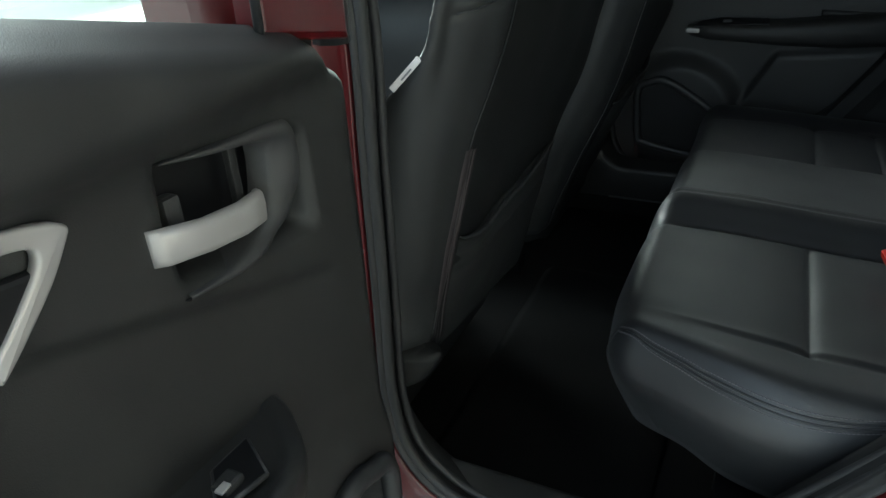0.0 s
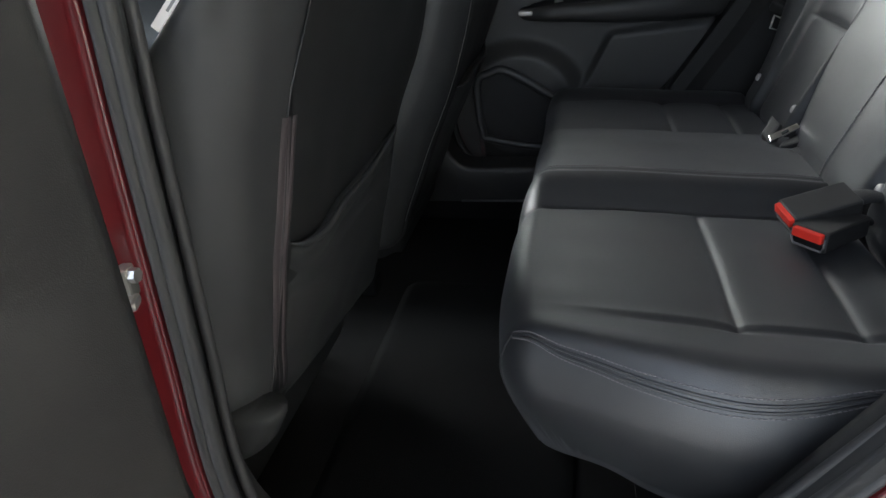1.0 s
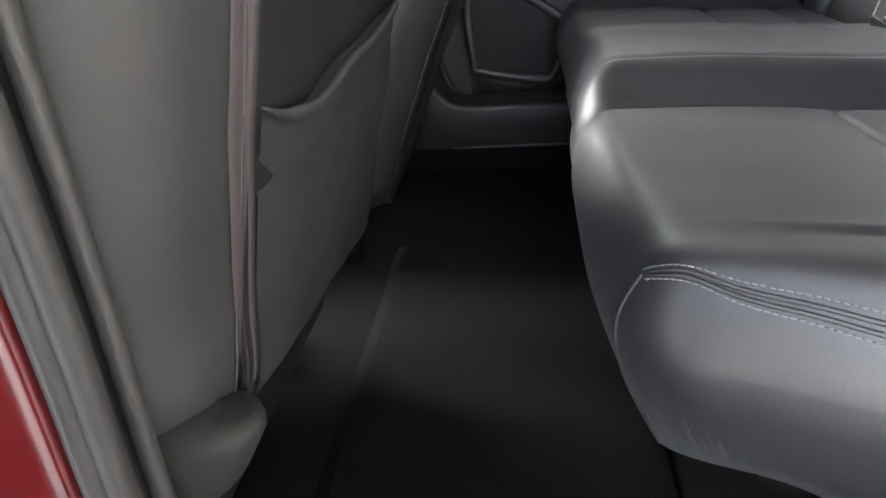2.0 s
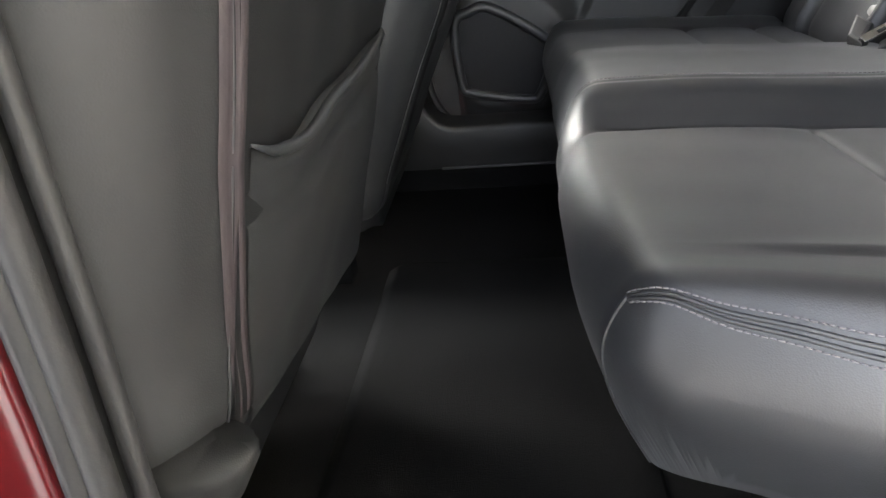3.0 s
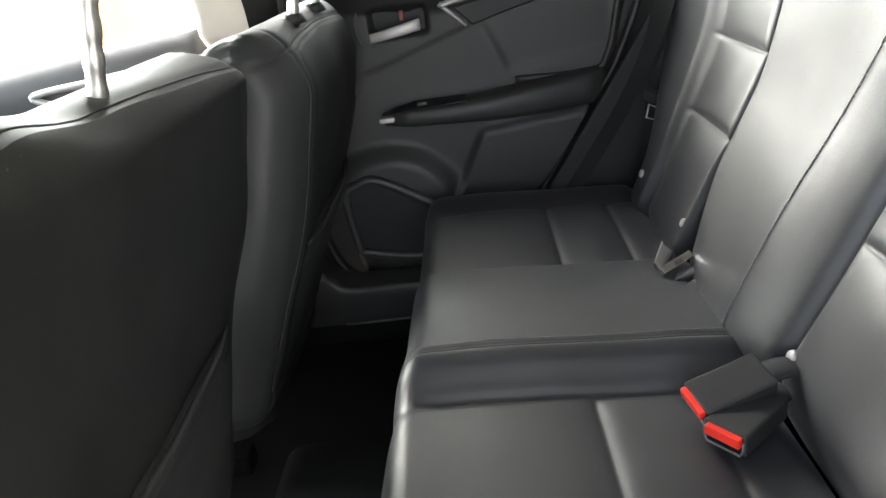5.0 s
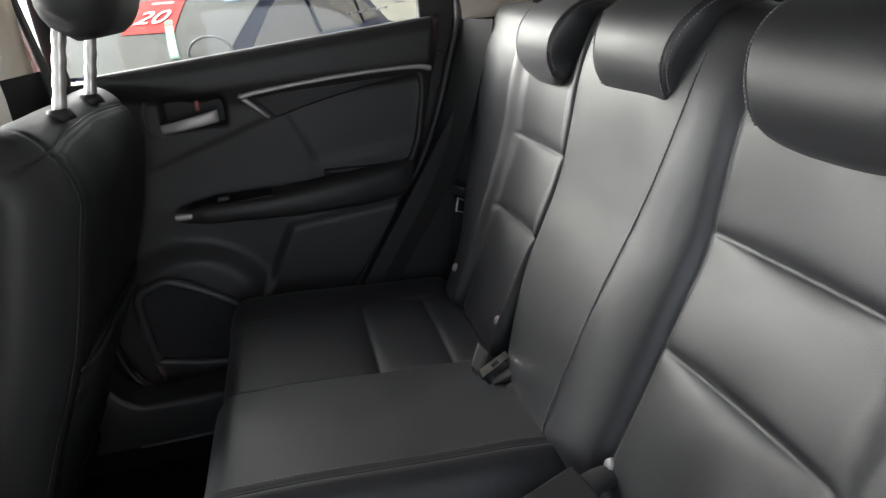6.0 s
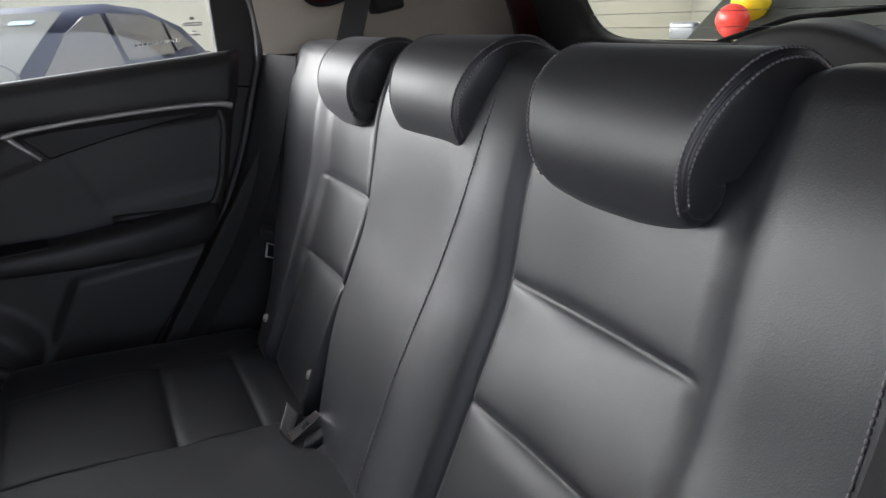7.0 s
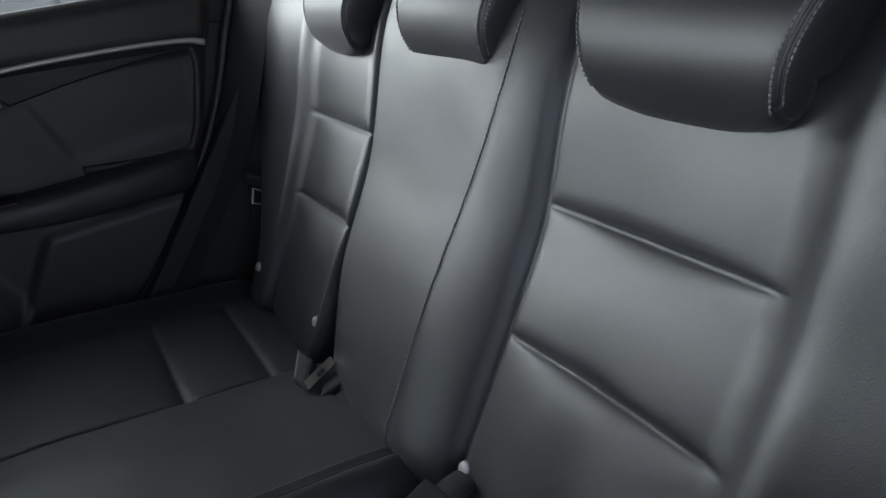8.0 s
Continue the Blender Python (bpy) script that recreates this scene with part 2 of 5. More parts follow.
def block_mesh(bm, m, size, bevel=0.003, seg=2):
    """A rounded block in bm, at the pose m."""
    got = bmesh.ops.create_cube(bm, size=1.0, matrix=m @ Matrix.Diagonal((*size, 1)))
    verts = got["verts"]
    if bevel:
        edges = list({e for v in verts for e in v.link_edges})
        bmesh.ops.bevel(bm, geom=edges, offset=bevel, segments=seg, profile=0.6, affect="EDGES")


def block(name, m, size, mat, parent=None, label="", bevel=0.003, seg=2, kind="", category=""):
    bm = bmesh.new()
    block_mesh(bm, m, size, bevel, seg)
    ob = part(name, bm, mat, parent, label, False, kind, category)
    return ob


def prism_mesh(bm, outline, normal, thick, bevel=0.0, seg=2, bulge=0.0):
    """A plate: the closed outline (places in the world), pushed thick along normal, with rounded rim."""
    nrm = Vector(normal)
    vs = [bm.verts.new(Vector(p)) for p in outline]
    f = bm.faces.new(vs)
    got = bmesh.ops.extrude_face_region(bm, geom=[f])
    tv = [g for g in got["geom"] if isinstance(g, bmesh.types.BMVert)]
    bmesh.ops.translate(bm, verts=tv, vec=nrm * thick)
    if bevel:
        tf = [g for g in got["geom"] if isinstance(g, bmesh.types.BMFace)]
        edges = [e for e in tf[0].edges]
        bmesh.ops.bevel(bm, geom=edges, offset=bevel, segments=seg, profile=0.5, affect="EDGES")


def prism(name, outline, normal, thick, mat, parent=None, label="", bevel=0.0, seg=2, kind="", category="", smooth=False):
    bm = bmesh.new()
    prism_mesh(bm, outline, normal, thick, bevel, seg)
    return part(name, bm, mat, parent, label, smooth, kind, category)


def resample(pts, step):
    pts = [Vector(p) for p in pts]
    out, carry = [pts[0]], 0.0
    for a, b in zip(pts, pts[1:]):
        d = (b - a).length
        if d < 1e-9:
            continue
        s = step - carry
        while s <= d:
            out.append(a + (b - a) * (s / d))
            s += step
        carry = (carry + d) % step
    return out


def stitch_mesh(bm, pts, step=0.0055, r=0.0009):
    """A row of single thread stitches along pts."""
    line = resample(pts, step)
    for a, b in zip(line, line[1:]):
        d = b - a
        tube_mesh(bm, [a + d * 0.08, a + d * 0.3, a + d * 0.7, a + d * 0.92], lambda t: r * (0.6 if t in (0, 1) else 1.0), 5)


def stitches(name, rows, parent, label="grey double-row stitching", step=0.0055, r=0.0011):
    bm = bmesh.new()
    for pts in rows:
        stitch_mesh(bm, pts, step, r)
    return part(name, bm, THREAD, parent, label, True, "stuff")

# ---- the car's shell ----
CENTRE = 1.25                      # the car's middle line across
FLOOR = 0.34
LEAN_B = radians(24.4)             # rear backrest's recline


def mirror_y(p):
    return Vector((p[0], 2 * CENTRE - p[1], p[2]))


# door opening, as (x, z); the same on both sides
OPENING = [(-0.392, 1.40), (-0.376, 1.10), (-0.380, 0.92), (-0.384, 0.74), (-0.387, 0.60), (-0.368, 0.505), (-0.31, 0.447), (-0.22, 0.422), (-0.10, 0.422), (-0.01, 0.462),
           (0.055, 0.535), (0.116, 0.612), (0.200, 0.732), (0.270, 0.84), (0.330, 0.965), (0.368, 1.08), (0.392, 1.17), (0.375, 1.28), (0.27, 1.38), (0.10, 1.425), (-0.15, 1.435)]


def opening(y, grow=0.0, n=8):
    """The door opening's line at y, pushed outwards by grow."""
    pts = spline([(x, y, z) for x, z in OPENING], n, True)
    out = []
    for i, p in enumerate(pts):
        t = (pts[(i + 1) % len(pts)] - pts[i - 1]).normalized()
        out.append(p + Vector((-t.z, 0, t.x)) * -grow)
    return out


def strip_between(name, loops, mat, parent, label="", kind="", closed=True):
    verts, faces, n = [], [], len(loops[0])
    for lp in loops:
        verts += lp
    for k in range(len(loops) - 1):
        for i in range(n if closed else n - 1):
            j = (i + 1) % n
            faces.append((k * n + i, k * n + j, (k + 1) * n + j, (k + 1) * n + i))
    return raw(name, verts, faces, mat, parent, label, True, kind)


def side_shell(side):
    """One side of the red body round its rear door opening, with rubber seal."""
    f = (lambda p: Vector(p)) if side == "near" else (lambda p: mirror_y(p) + Vector((0, 0.02, 0)))
    body = thing("body_side", f((0, 0.5, 0.3)), "red painted car body side round a door opening", "car body", kind="structure")
    loops = [opening(y, g) for y, g in ((0.603, 0.010), (0.601, 0.0155), (0.598, 0.0165), (0.596, 0.0165), (0.5945, 0.0185), (0.5945, 0.021), (0.592, 0.026), (0.582, 0.040), (0.565, 0.060), (0.53, 0.080), (0.505, 0.095), (0.50, 0.12))]
    strip_between("body_panel", [[f(p) for p in lp] for lp in loops], RED_PAINT, body)
    loops = [opening(y, g) for y, g in ((0.6005, 0.0150), (0.597, 0.0135), (0.597, 0.010), (0.602, 0.006), (0.612, 0.005))]
    strip_between("seal_flap", [[f(p) for p in lp] for lp in loops], RUBBER, body, "black rubber seal flap")
    loops = [opening(y, g) for y, g in ((0.70, 0.050), (0.675, 0.030), (0.64, 0.010), (0.612, 0.004))]
    keep = [k for k, p in enumerate(opening(0.61)) if p.z < 1.165]
    strip_between("inner_trim", [[f(lp[k]) for k in keep] for lp in loops], TRIM_DARK, body, "black trim round the door opening", closed=False)
    for y, g, r in ((0.608, 0.003, 0.0075), (0.628, -0.001, 0.0055)):
        tube("door_seal", [f(p) for p in opening(y, g)], r, RUBBER, body, "black rubber door seal", 10, True)
    # on to the sill, the quarter panel and the cant rail
    out, box = opening(0.50, 0.12), []
    for p in out:
        d = Vector((p.x - 0.05, 0, p.z - 0.95))
        k = min(abs((1.18 if d.x > 0 else -0.56) - 0.05) / max(1e-6, abs(d.x)), abs((1.50 if d.z > 0 else 0.22) - 0.95) / max(1e-6, abs(d.z)))
        box.append(Vector((0.05 + d.x * max(k, 1.02), 0.505, 0.95 + d.z * max(k, 1.02))))
    strip_between("quarter_panel", [[f(p) for p in out], [f(p) for p in box]], RED_PAINT, body)
    return body


near_side = side_shell("near")
far_side = side_shell("far")


def plate(name, corners, thick, mat, label="", kind="structure", normal=None, parent=None):
    c = [Vector(p) for p in corners]
    n = Vector(normal) if normal else (c[1] - c[0]).cross(c[2] - c[0]).normalized()
    ob = prism(name, c, n, thick, mat, parent, label, kind=kind)
    return ob


# ground and surroundings
ground = raw("ground", [(-400, -400, 0), (400, -400, 0), (400, 400, 0), (-400, 400, 0)], [(0, 1, 2, 3)], CONCRETE, None, "grey concrete forecourt", False, "structure")
plate("wall_east", [(-3.0, 13.0, 0), (13.0, 13.0, 0), (13.0, 13.0, 4.2), (-3.0, 13.0, 4.2)], 0.25, WALL, "white painted forecourt wall", normal=(0, 1, 0))
plate("wall_north", [(13.0, -7.0, 0), (13.0, 13.0, 0), (13.0, 13.0, 4.2), (13.0, -7.0, 4.2)], 0.25, WALL, "white painted forecourt wall", normal=(1, 0, 0))
# added slab, out of view: holds back sky light on the near side
plate("near_sky_blocker", [(0.9, -8.5, 3.2), (9.0, -8.5, 3.2), (9.0, 0.3, 3.2), (0.9, 0.3, 3.2)], 0.3, WALL, "added unseen white slab that blocks sky light on the near side", normal=(0, 0, 1))
# added slab, never seen: darkens what the bench mirrors through the far window
plate("far_sky_blocker", [(-0.8, 3.6, 4.5), (9.0, 3.6, 4.5), (9.0, 8.6, 4.5), (-0.8, 8.6, 4.5)], 0.3, WALL, "added unseen white slab that blocks high sky from the far window", normal=(0, 0, 1))
# unseen wall under that slab, added to dim light from the near rear
plate("near_light_wall", [(9.0, -8.5, 0), (9.0, 0.3, 0), (9.0, 0.3, 3.2), (9.0, -8.5, 3.2)], 0.25, WALL, "added unseen white wall that dims light from the near rear", normal=(1, 0, 0))
plate("wall_outside", [(-20.0, 15.0, 0), (-5.0, 15.0, 0), (-5.0, 15.0, 4.2), (-20.0, 15.0, 4.2)], 0.25, WALL, "white wall across the yard", normal=(0, 1, 0))

# floor pan, tunnel, sills
floor = raw("floor", [(x, y, FLOOR) for x in (-1.7, 0.05) for y in (0.57, 1.93)], [(0, 2, 3, 1)], CARPET, None, "black car floor carpet", False, "structure")
plate("floor_pan", [(-1.75, 0.47, 0.24), (1.15, 0.47, 0.24), (1.15, 2.03, 0.24), (-1.75, 2.03, 0.24)], 0.08, RED_PAINT, "painted floor pan under the carpet", normal=(0, 0, 1))

# cabin walls that close the car
cabin = thing("car_cabin", (0, CENTRE, 0.3), "red hatchback cabin shell with beige lining and dark glass frames", "car body", kind="structure")
roof_pad = Pad((-1.25, 0.98), (0.50, 2.00), (0.3, 0.25, 0.2, 0.2), 0.09, lambda u, v: 0.0, lambda u, v, h: (u, v, 1.53 + h - 0.03 * (u + 0.2) ** 2))
roof_pad.build("roof", axis(-1.25, 0.98, 0.08), axis(0.50, 2.00, 0.08), RED_PAINT, cabin)
lining = Pad((-1.22, 0.95), (0.52, 1.98), (0.3, 0.2, 0.16, 0.16), -0.06, lambda u, v: 0.0, lambda u, v, h: (u, v, 1.415 + h - 0.02 * (u + 0.2) ** 2), under=None)
verts, faces = lining.mesh(axis(-1.22, 0.95, 0.06), axis(0.52, 1.98, 0.06))
raw("ceiling", verts, faces[: len(faces) // 2], LINING, None, "beige fabric headlining", True, "structure")
# windscreen, its pillars and the dashboard
prism("windscreen", [(-2.0, 0.62, 0.88), (-2.0, 1.88, 0.88), (-1.24, 1.80, 1.44), (-1.24, 0.70, 1.44)], (0.5, 0, 0.86), 0.005, GLASS, cabin).visible_shadow = False
for y0, y1 in ((0.56, 0.68), (1.94, 1.82)):
    tube("windscreen_pillar", [(-1.98, y0, 0.98), (-1.6, y0 + (y1 - y0) * 0.5, 1.22), (-1.22, y1, 1.46)], 0.045, BEIGE, cabin)
dash = Pad((-2.0, -1.42), (0.55, 1.95), (0.1, 0.14, 0.1, 0.1), 0.30, lambda u, v: 0.02 * dent(v, 0.93, 0.2), lambda u, v, h: (u, v, 0.88 + h))
dash.build("dashboard", axis(-2.0, -1.42, 0.04), axis(0.55, 1.95, 0.05), PLASTIC, cabin, "black dashboard")
plate("bulkhead", [(-2.0, 0.5, 0.25), (-2.0, 2.0, 0.25), (-2.0, 2.0, 0.86), (-2.0, 0.5, 0.86)], 0.05, RED_PAINT, "", normal=(-1, 0, 0), parent=cabin)
# front door leaves: near one seen only from its window line, far one with its trim
for f in ((lambda p: Vector(p)), mirror_y):
    d = thing("front_door", f((-1.0, 0.5, 0.4)), "closed front door with dark grey trim and a silver strip", "car door", "front doors")
    pts = [(-1.62, 0.46, 0.36), (-0.53, 0.46, 0.36), (-0.52, 0.46, 1.075), (-1.62, 0.46, 0.985)]
    prism("door_skin", [f(p) for p in pts], f((0, 1, 0)) - f((0, 0, 0)), 0.03, RED_PAINT, d)
    trim = Pad((-1.60, -0.54), (0.42, 1.0), (0.05, 0.02, 0.05, 0.07), 0.05, lambda u, v: 0.05 - 0.02 * dent(v, 0.84, 0.06), lambda u, v, h: f((u, 0.53 + h, v + smoothstep(0.6, 1.0, v) * (0.085 * (u + 1.6) - 0.010))))
    trim.build("trim_panel", axis(-1.60, -0.54, 0.04), axis(0.42, 1.0, 0.03), PLASTIC_GREY, d)
    line = spline([(-0.56, 0.588, 1.012), (-0.64, 0.590, 1.010), (-0.80, 0.590, 0.996), (-0.96, 0.590, 0.981), (-0.92, 0.590, 0.955)], 8)
    tube("silver_strip", [f(p) for p in line], 0.008, SILVER_PAINT, d, "silver trim strip", 8)
    prism("window_glass", [f(p) for p in ((-1.60, 0.50, 0.98), (-0.53, 0.50, 1.07), (-0.53, 0.56, 1.42), (-1.2, 0.56, 1.42))], f((0, 1, 0)) - f((0, 0, 0)), 0.004, GLASS, d).visible_shadow = False
    # pillar between the doors: painted outside, trimmed inside, black below the belt and beige above
    low = Pad((-0.55, -0.395), (0.40, 1.02), (0.03, 0.03, 0.03, 0.01), 0.06, lambda u, v: 0.05, lambda u, v, h: f((u, 0.625 + h, v)))
    low.build("pillar_trim", axis(-0.55, -0.395, 0.01), axis(0.40, 1.02, 0.04), PLASTIC, near_side if f((0, 0, 0)).y < 1 else far_side, "black lower pillar trim")
    up = Pad((-0.55, -0.395), (1.02, 1.45), (0.03, 0.03, 0.01, 0.03), 0.06, lambda u, v: 0.05, lambda u, v, h: f((u, 0.61 + h + 0.12 * max(0, v - 1.1), v)))
    up.build("pillar_trim", axis(-0.55, -0.395, 0.01), axis(1.02, 1.45, 0.04), BEIGE, near_side if f((0, 0, 0)).y < 1 else far_side, "beige upper pillar trim")
    # sill trim
    far = f((0, 0, 0)).y > 1
    if far:         # a tall scuff plate whose top sweeps up into the pillar
        section = ((0.702, 0.390, 0.0), (0.706, 0.393, 0.0), (0.706, 0.470, 0.8), (0.704, 0.478, 0.95), (0.697, 0.483, 1.0), (0.63, 0.486, 1.0))
        xs = axis(-0.56, 0.06, 0.02)
        loops = [[f((x, y, z + k * 0.20 * smoothstep(-0.31, -0.47, x) ** 2)) for y, z, k in section] for x in xs]
        strip_between("sill_trim", loops, PLASTIC, far_side, "black sill trim", closed=False)
    else:
        sill = Pad((-0.62, 0.06), (0.63, 0.705), (0.02, 0.02, 0.012, 0.02), 0.07, lambda u, v: 0.0, lambda u, v, h: f((u, v, 0.425 + h)))
        sill.build("sill_trim", axis(-0.62, 0.06, 0.03), axis(0.63, 0.705, 0.006), PLASTIC, near_side, "black sill trim")
    prism("sill_side", [f(p) for p in ((-0.62, 0.63, 0.34), (0.06, 0.63, 0.34), (0.06, 0.63, 0.39), (-0.62, 0.63, 0.39))], f((0, 1, 0)) - f((0, 0, 0)), 0.07, CARPET if far else PLASTIC, near_side if f((0, 0, 0)).y < 1 else far_side)
    if far:
        tube("sill_lip", [f((x, 0.706, 0.392)) for x in np.linspace(-0.36, 0.05, 12)], 0.0030, PLASTIC_GREY, far_side, "rounded lower lip of the sill trim", 8)
    # wheel arch trim beside the bench
    arch = Pad((0.0, 0.75), (0.34, 1.155), (0.04, 0.04, 0.02, 0.015), 0.05, lambda u, v: 0.03 - 0.03 * smoothstep(0.9, 1.15, v), lambda u, v, h: f((max(u, 0.12 + 0.66 * (v - 0.62)), 0.62 + h, v)))
    arch.build("quarter_trim", axis(0.0, 0.75, 0.02), axis(0.34, 1.155, 0.02), TRIM_DARK, near_side if f((0, 0, 0)).y < 1 else far_side, "black quarter trim beside the bench")
    # beige rear pillar trim round the quarter light
    win = spline([(0.478, 0, 1.27), (0.498, 0, 1.242), (0.535, 0, 1.237), (0.60, 0, 1.252), (0.76, 0, 1.28), (0.78, 0, 1.35), (0.68, 0, 1.38), (0.55, 0, 1.372), (0.486, 0, 1.32)], 8, True)
    loops = []
    for g, y in ((0.0, 0.585), (0.0, 0.60), (0.008, 0.607), (0.05, 0.612), (1.0, 0.622)):
        lp = []
        for p in win:
            d2 = Vector((p.x - 0.66, 0, p.z - 1.30))
            if g < 1:
                q = p + d2.normalized() * g
            else:
                k = min((0.32 if d2.x > 0 else 0.29) / max(1e-6, abs(d2.x)), (0.135 if d2.z > 0 else 0.145) / max(1e-6, abs(d2.z)))
                q = Vector((0.66, 0, 1.30)) + d2 * k
                if q.x < 0.42:
                    q.x = 0.375 + (1.17 - q.z) * 0.12 * (1 if q.z > 1.17 else 0) + 0.02
            lp.append(f((q.x, y + 0.06 * (1 - abs(q.z - 1.25)) - 0.055, q.z)))
        loops.append(lp)
    strip_between("pillar_trim", loops, BEIGE, near_side if f((0, 0, 0)).y < 1 else far_side, "beige rear pillar trim")
    bm = bmesh.new()
    tube_mesh(bm, [f((p.x, 0.592, p.z)) for p in win], 0.008, 8, True)
    part("quarter_light_seal", bm, RUBBER, near_side if f((0, 0, 0)).y < 1 else far_side)

# tailgate with heated glass
gate = thing("tailgate", (1.05, CENTRE, 0.5), "closed tailgate with heated rear window and dark trim", "tailgate")
def gate_x(z):
    return 0.98 + 0.06 * (1.15 - z) if z < 1.15 else 0.98 - 0.45 * (z - 1.15)
gl = spline([(1.25 + s, z) and Vector((s, z, 0)) for s, z in ((-0.40, 1.20), (-0.36, 1.163), (-0.26, 1.153), (0, 1.150), (0.26, 1.153), (0.36, 1.163), (0.40, 1.20), (0.41, 1.28), (0.38, 1.36), (0.30, 1.385), (0, 1.39), (-0.30, 1.385), (-0.38, 1.36), (-0.41, 1.28))], 6, True)
loops = []
for g, dx in ((0.0, 0.03), (0.0, 0.0), (0.01, -0.012), (0.05, -0.02), (0.09, -0.02), (0.16, 0.03)):
    lp = []
    for p in gl:
        d2 = Vector((p.x, p.y - 1.27, 0))
        q = p + d2.normalized() * g * (1.5 if abs(d2.x) > 0.35 else 1.0)
        lp.append(Vector((gate_x(q.y) + dx, CENTRE + q.x, q.y)))
    loops.append(lp)
strip_between("window_frame", loops, PLASTIC, gate, "black rear window surround")
bm = bmesh.new()
bm.faces.new([bm.verts.new((gate_x(p.y) + 0.02, CENTRE + p.x, p.y)) for p in gl])
pane = part("window_glass", bm, REAR_TINT, gate, "tinted heated rear glass", False)
pane.visible_shadow = False
bm = bmesh.new()
for k in range(9):
    z = 1.175 + k * 0.024
    tube_mesh(bm, [(gate_x(z) + 0.018, CENTRE + s * 0.39, z) for s in (-1, -0.5, 0, 0.5, 1)], 0.0005, 4)
part("heater_wire", bm, INK, gate, "thin heater wires", True, "stuff")
motor = Pad((-0.20, 0.20), (0.0, 0.20), (0.05, 0.05, 0.05, 0.02), 0.05, lambda u, v: 0.05, lambda u, v, h: (0.975 - h, 1.165 + u, 1.04 + v / 0.2 * (0.146 - 0.055 * min(1, (u / 0.16) ** 2))))
motor.build("wiper_motor_cover", axis(-0.20, 0.20, 0.01), axis(0.0, 0.20, 0.01), PLASTIC_GREY, gate, "grey wiper motor cover")
tube("wiper_arm", [(1.03, 1.38, 1.150), (1.025, 1.25, 1.185), (1.02, 1.10, 1.196), (1.02, 0.90, 1.180), (1.02, 0.82, 1.17)], 0.008, RUBBER, gate, "black wiper arm", 8, flat=0.6)
low_gate = Pad((0.58, 1.92), (0.50, 1.145), (0.05, 0.05, 0.04, 0.03), 0.05, lambda u, v: 0.05 + 0.012 * smoothstep(1.0, 1.02, v) - 0.02 * smoothstep(1.09, 1.13, v), lambda u, v, h: (1.02 - h, u, v))
low_gate.build("trim_panel", axis(0.58, 1.92, 0.05), axis(0.50, 1.145, 0.01), PLASTIC_GREY, gate)
prism("gate_skin", [(1.06, 0.48, 0.35), (1.06, 2.02, 0.35), (1.06, 2.02, 1.15), (1.06, 0.48, 1.15)], (1, 0, 0), 0.03, RED_PAINT, gate)
for f in ((lambda p: Vector(p)), mirror_y):
    tube("gate_pillar", [f(p) for p in ((1.03, 0.66, 1.12), (0.99, 0.68, 1.22), (0.90, 0.70, 1.42))], 0.075, material("maroon_gate_frame", (0.06, 0.009, 0.012), 0.35, var=0.2), gate, "dark maroon painted gate pillar", 12)
prism("luggage_cover", [(0.60, 0.62, 1.02), (1.0, 0.62, 1.02), (1.0, 1.88, 1.02), (0.60, 1.88, 1.02)], (0, 0, 1), 0.02, PLASTIC, None, "dark luggage cover behind the rear seat", 0.004)

# ---- rear bench ----
TAN = math.tan(LEAN_B)
UPV = Vector((math.sin(LEAN_B), 0, math.cos(LEAN_B)))
FWD = Vector((-math.cos(LEAN_B), 0, math.sin(LEAN_B)))
B0 = Vector((0.382 - TAN * (0.838 - 0.60), 0, 0.60))


def on_back(y, a, h):
    """A place on the rear backrest: y across, a up the slope, h proud of it."""
    return B0 + Vector((0, y, 0)) + UPV * a + FWD * h


def corner_cut(x, y):
    """How far the wide cushion's side draws in towards its front corner."""
    return 0.092 * smoothstep(0.13, -0.20, x) ** 1.15 * (1 - smoothstep(0.66, 0.96, y))


def cushion_top(x, y, inner):
    """Bench height; inner: +1 for the wide near cushion, -1 for the far one, mirrored."""
    m = y + corner_cut(x, y) if inner > 0 else 2 * CENTRE - y       # as if on the near side
    z = 0.657 + 0.014 * smoothstep(0.22, -0.06, x) - 0.012 * smoothstep(0.2, 0.36, x)
    in_panel = smoothstep(0.785, 0.80, m) * (1 - smoothstep(1.085, 1.10, m))
    z += 0.016 * (1 - smoothstep(0.70, 0.83, m))
    z += crease(m - 0.803 - 0.010 * smoothstep(0.05, -0.09, x), 0.0022, 0.020, 0.0034, 0.016, 0.005) * smoothstep(-0.15, 0.03, x)
    for c in (0.100, 0.220) if inner > 0 else (0.112, 0.230):
        z -= in_panel * (0.0022 * math.exp(-abs(x - c) / 0.003) + 0.0066 * math.exp(-abs(x - c) / (0.013 if x > c else 0.017)))
    z += in_panel * 0.004 * math.sin(math.pi * min(1, max(0, (m - 0.79) / 0.3)))
    if inner > 0:
        z -= 0.006 * dent(m, 1.100, 0.008) * smoothstep(-0.13, -0.08, x)
        z += 0.034 * smoothstep(1.100, 1.160, m) - 0.003 * dent(m, 1.166, 0.003) - 0.006 * smoothstep(1.30, 1.41, m)
    # soft wrinkles near the front
    z += 0.0012 * noise.noise(Vector((x * 14, y * 14, 3.0)))
    return z


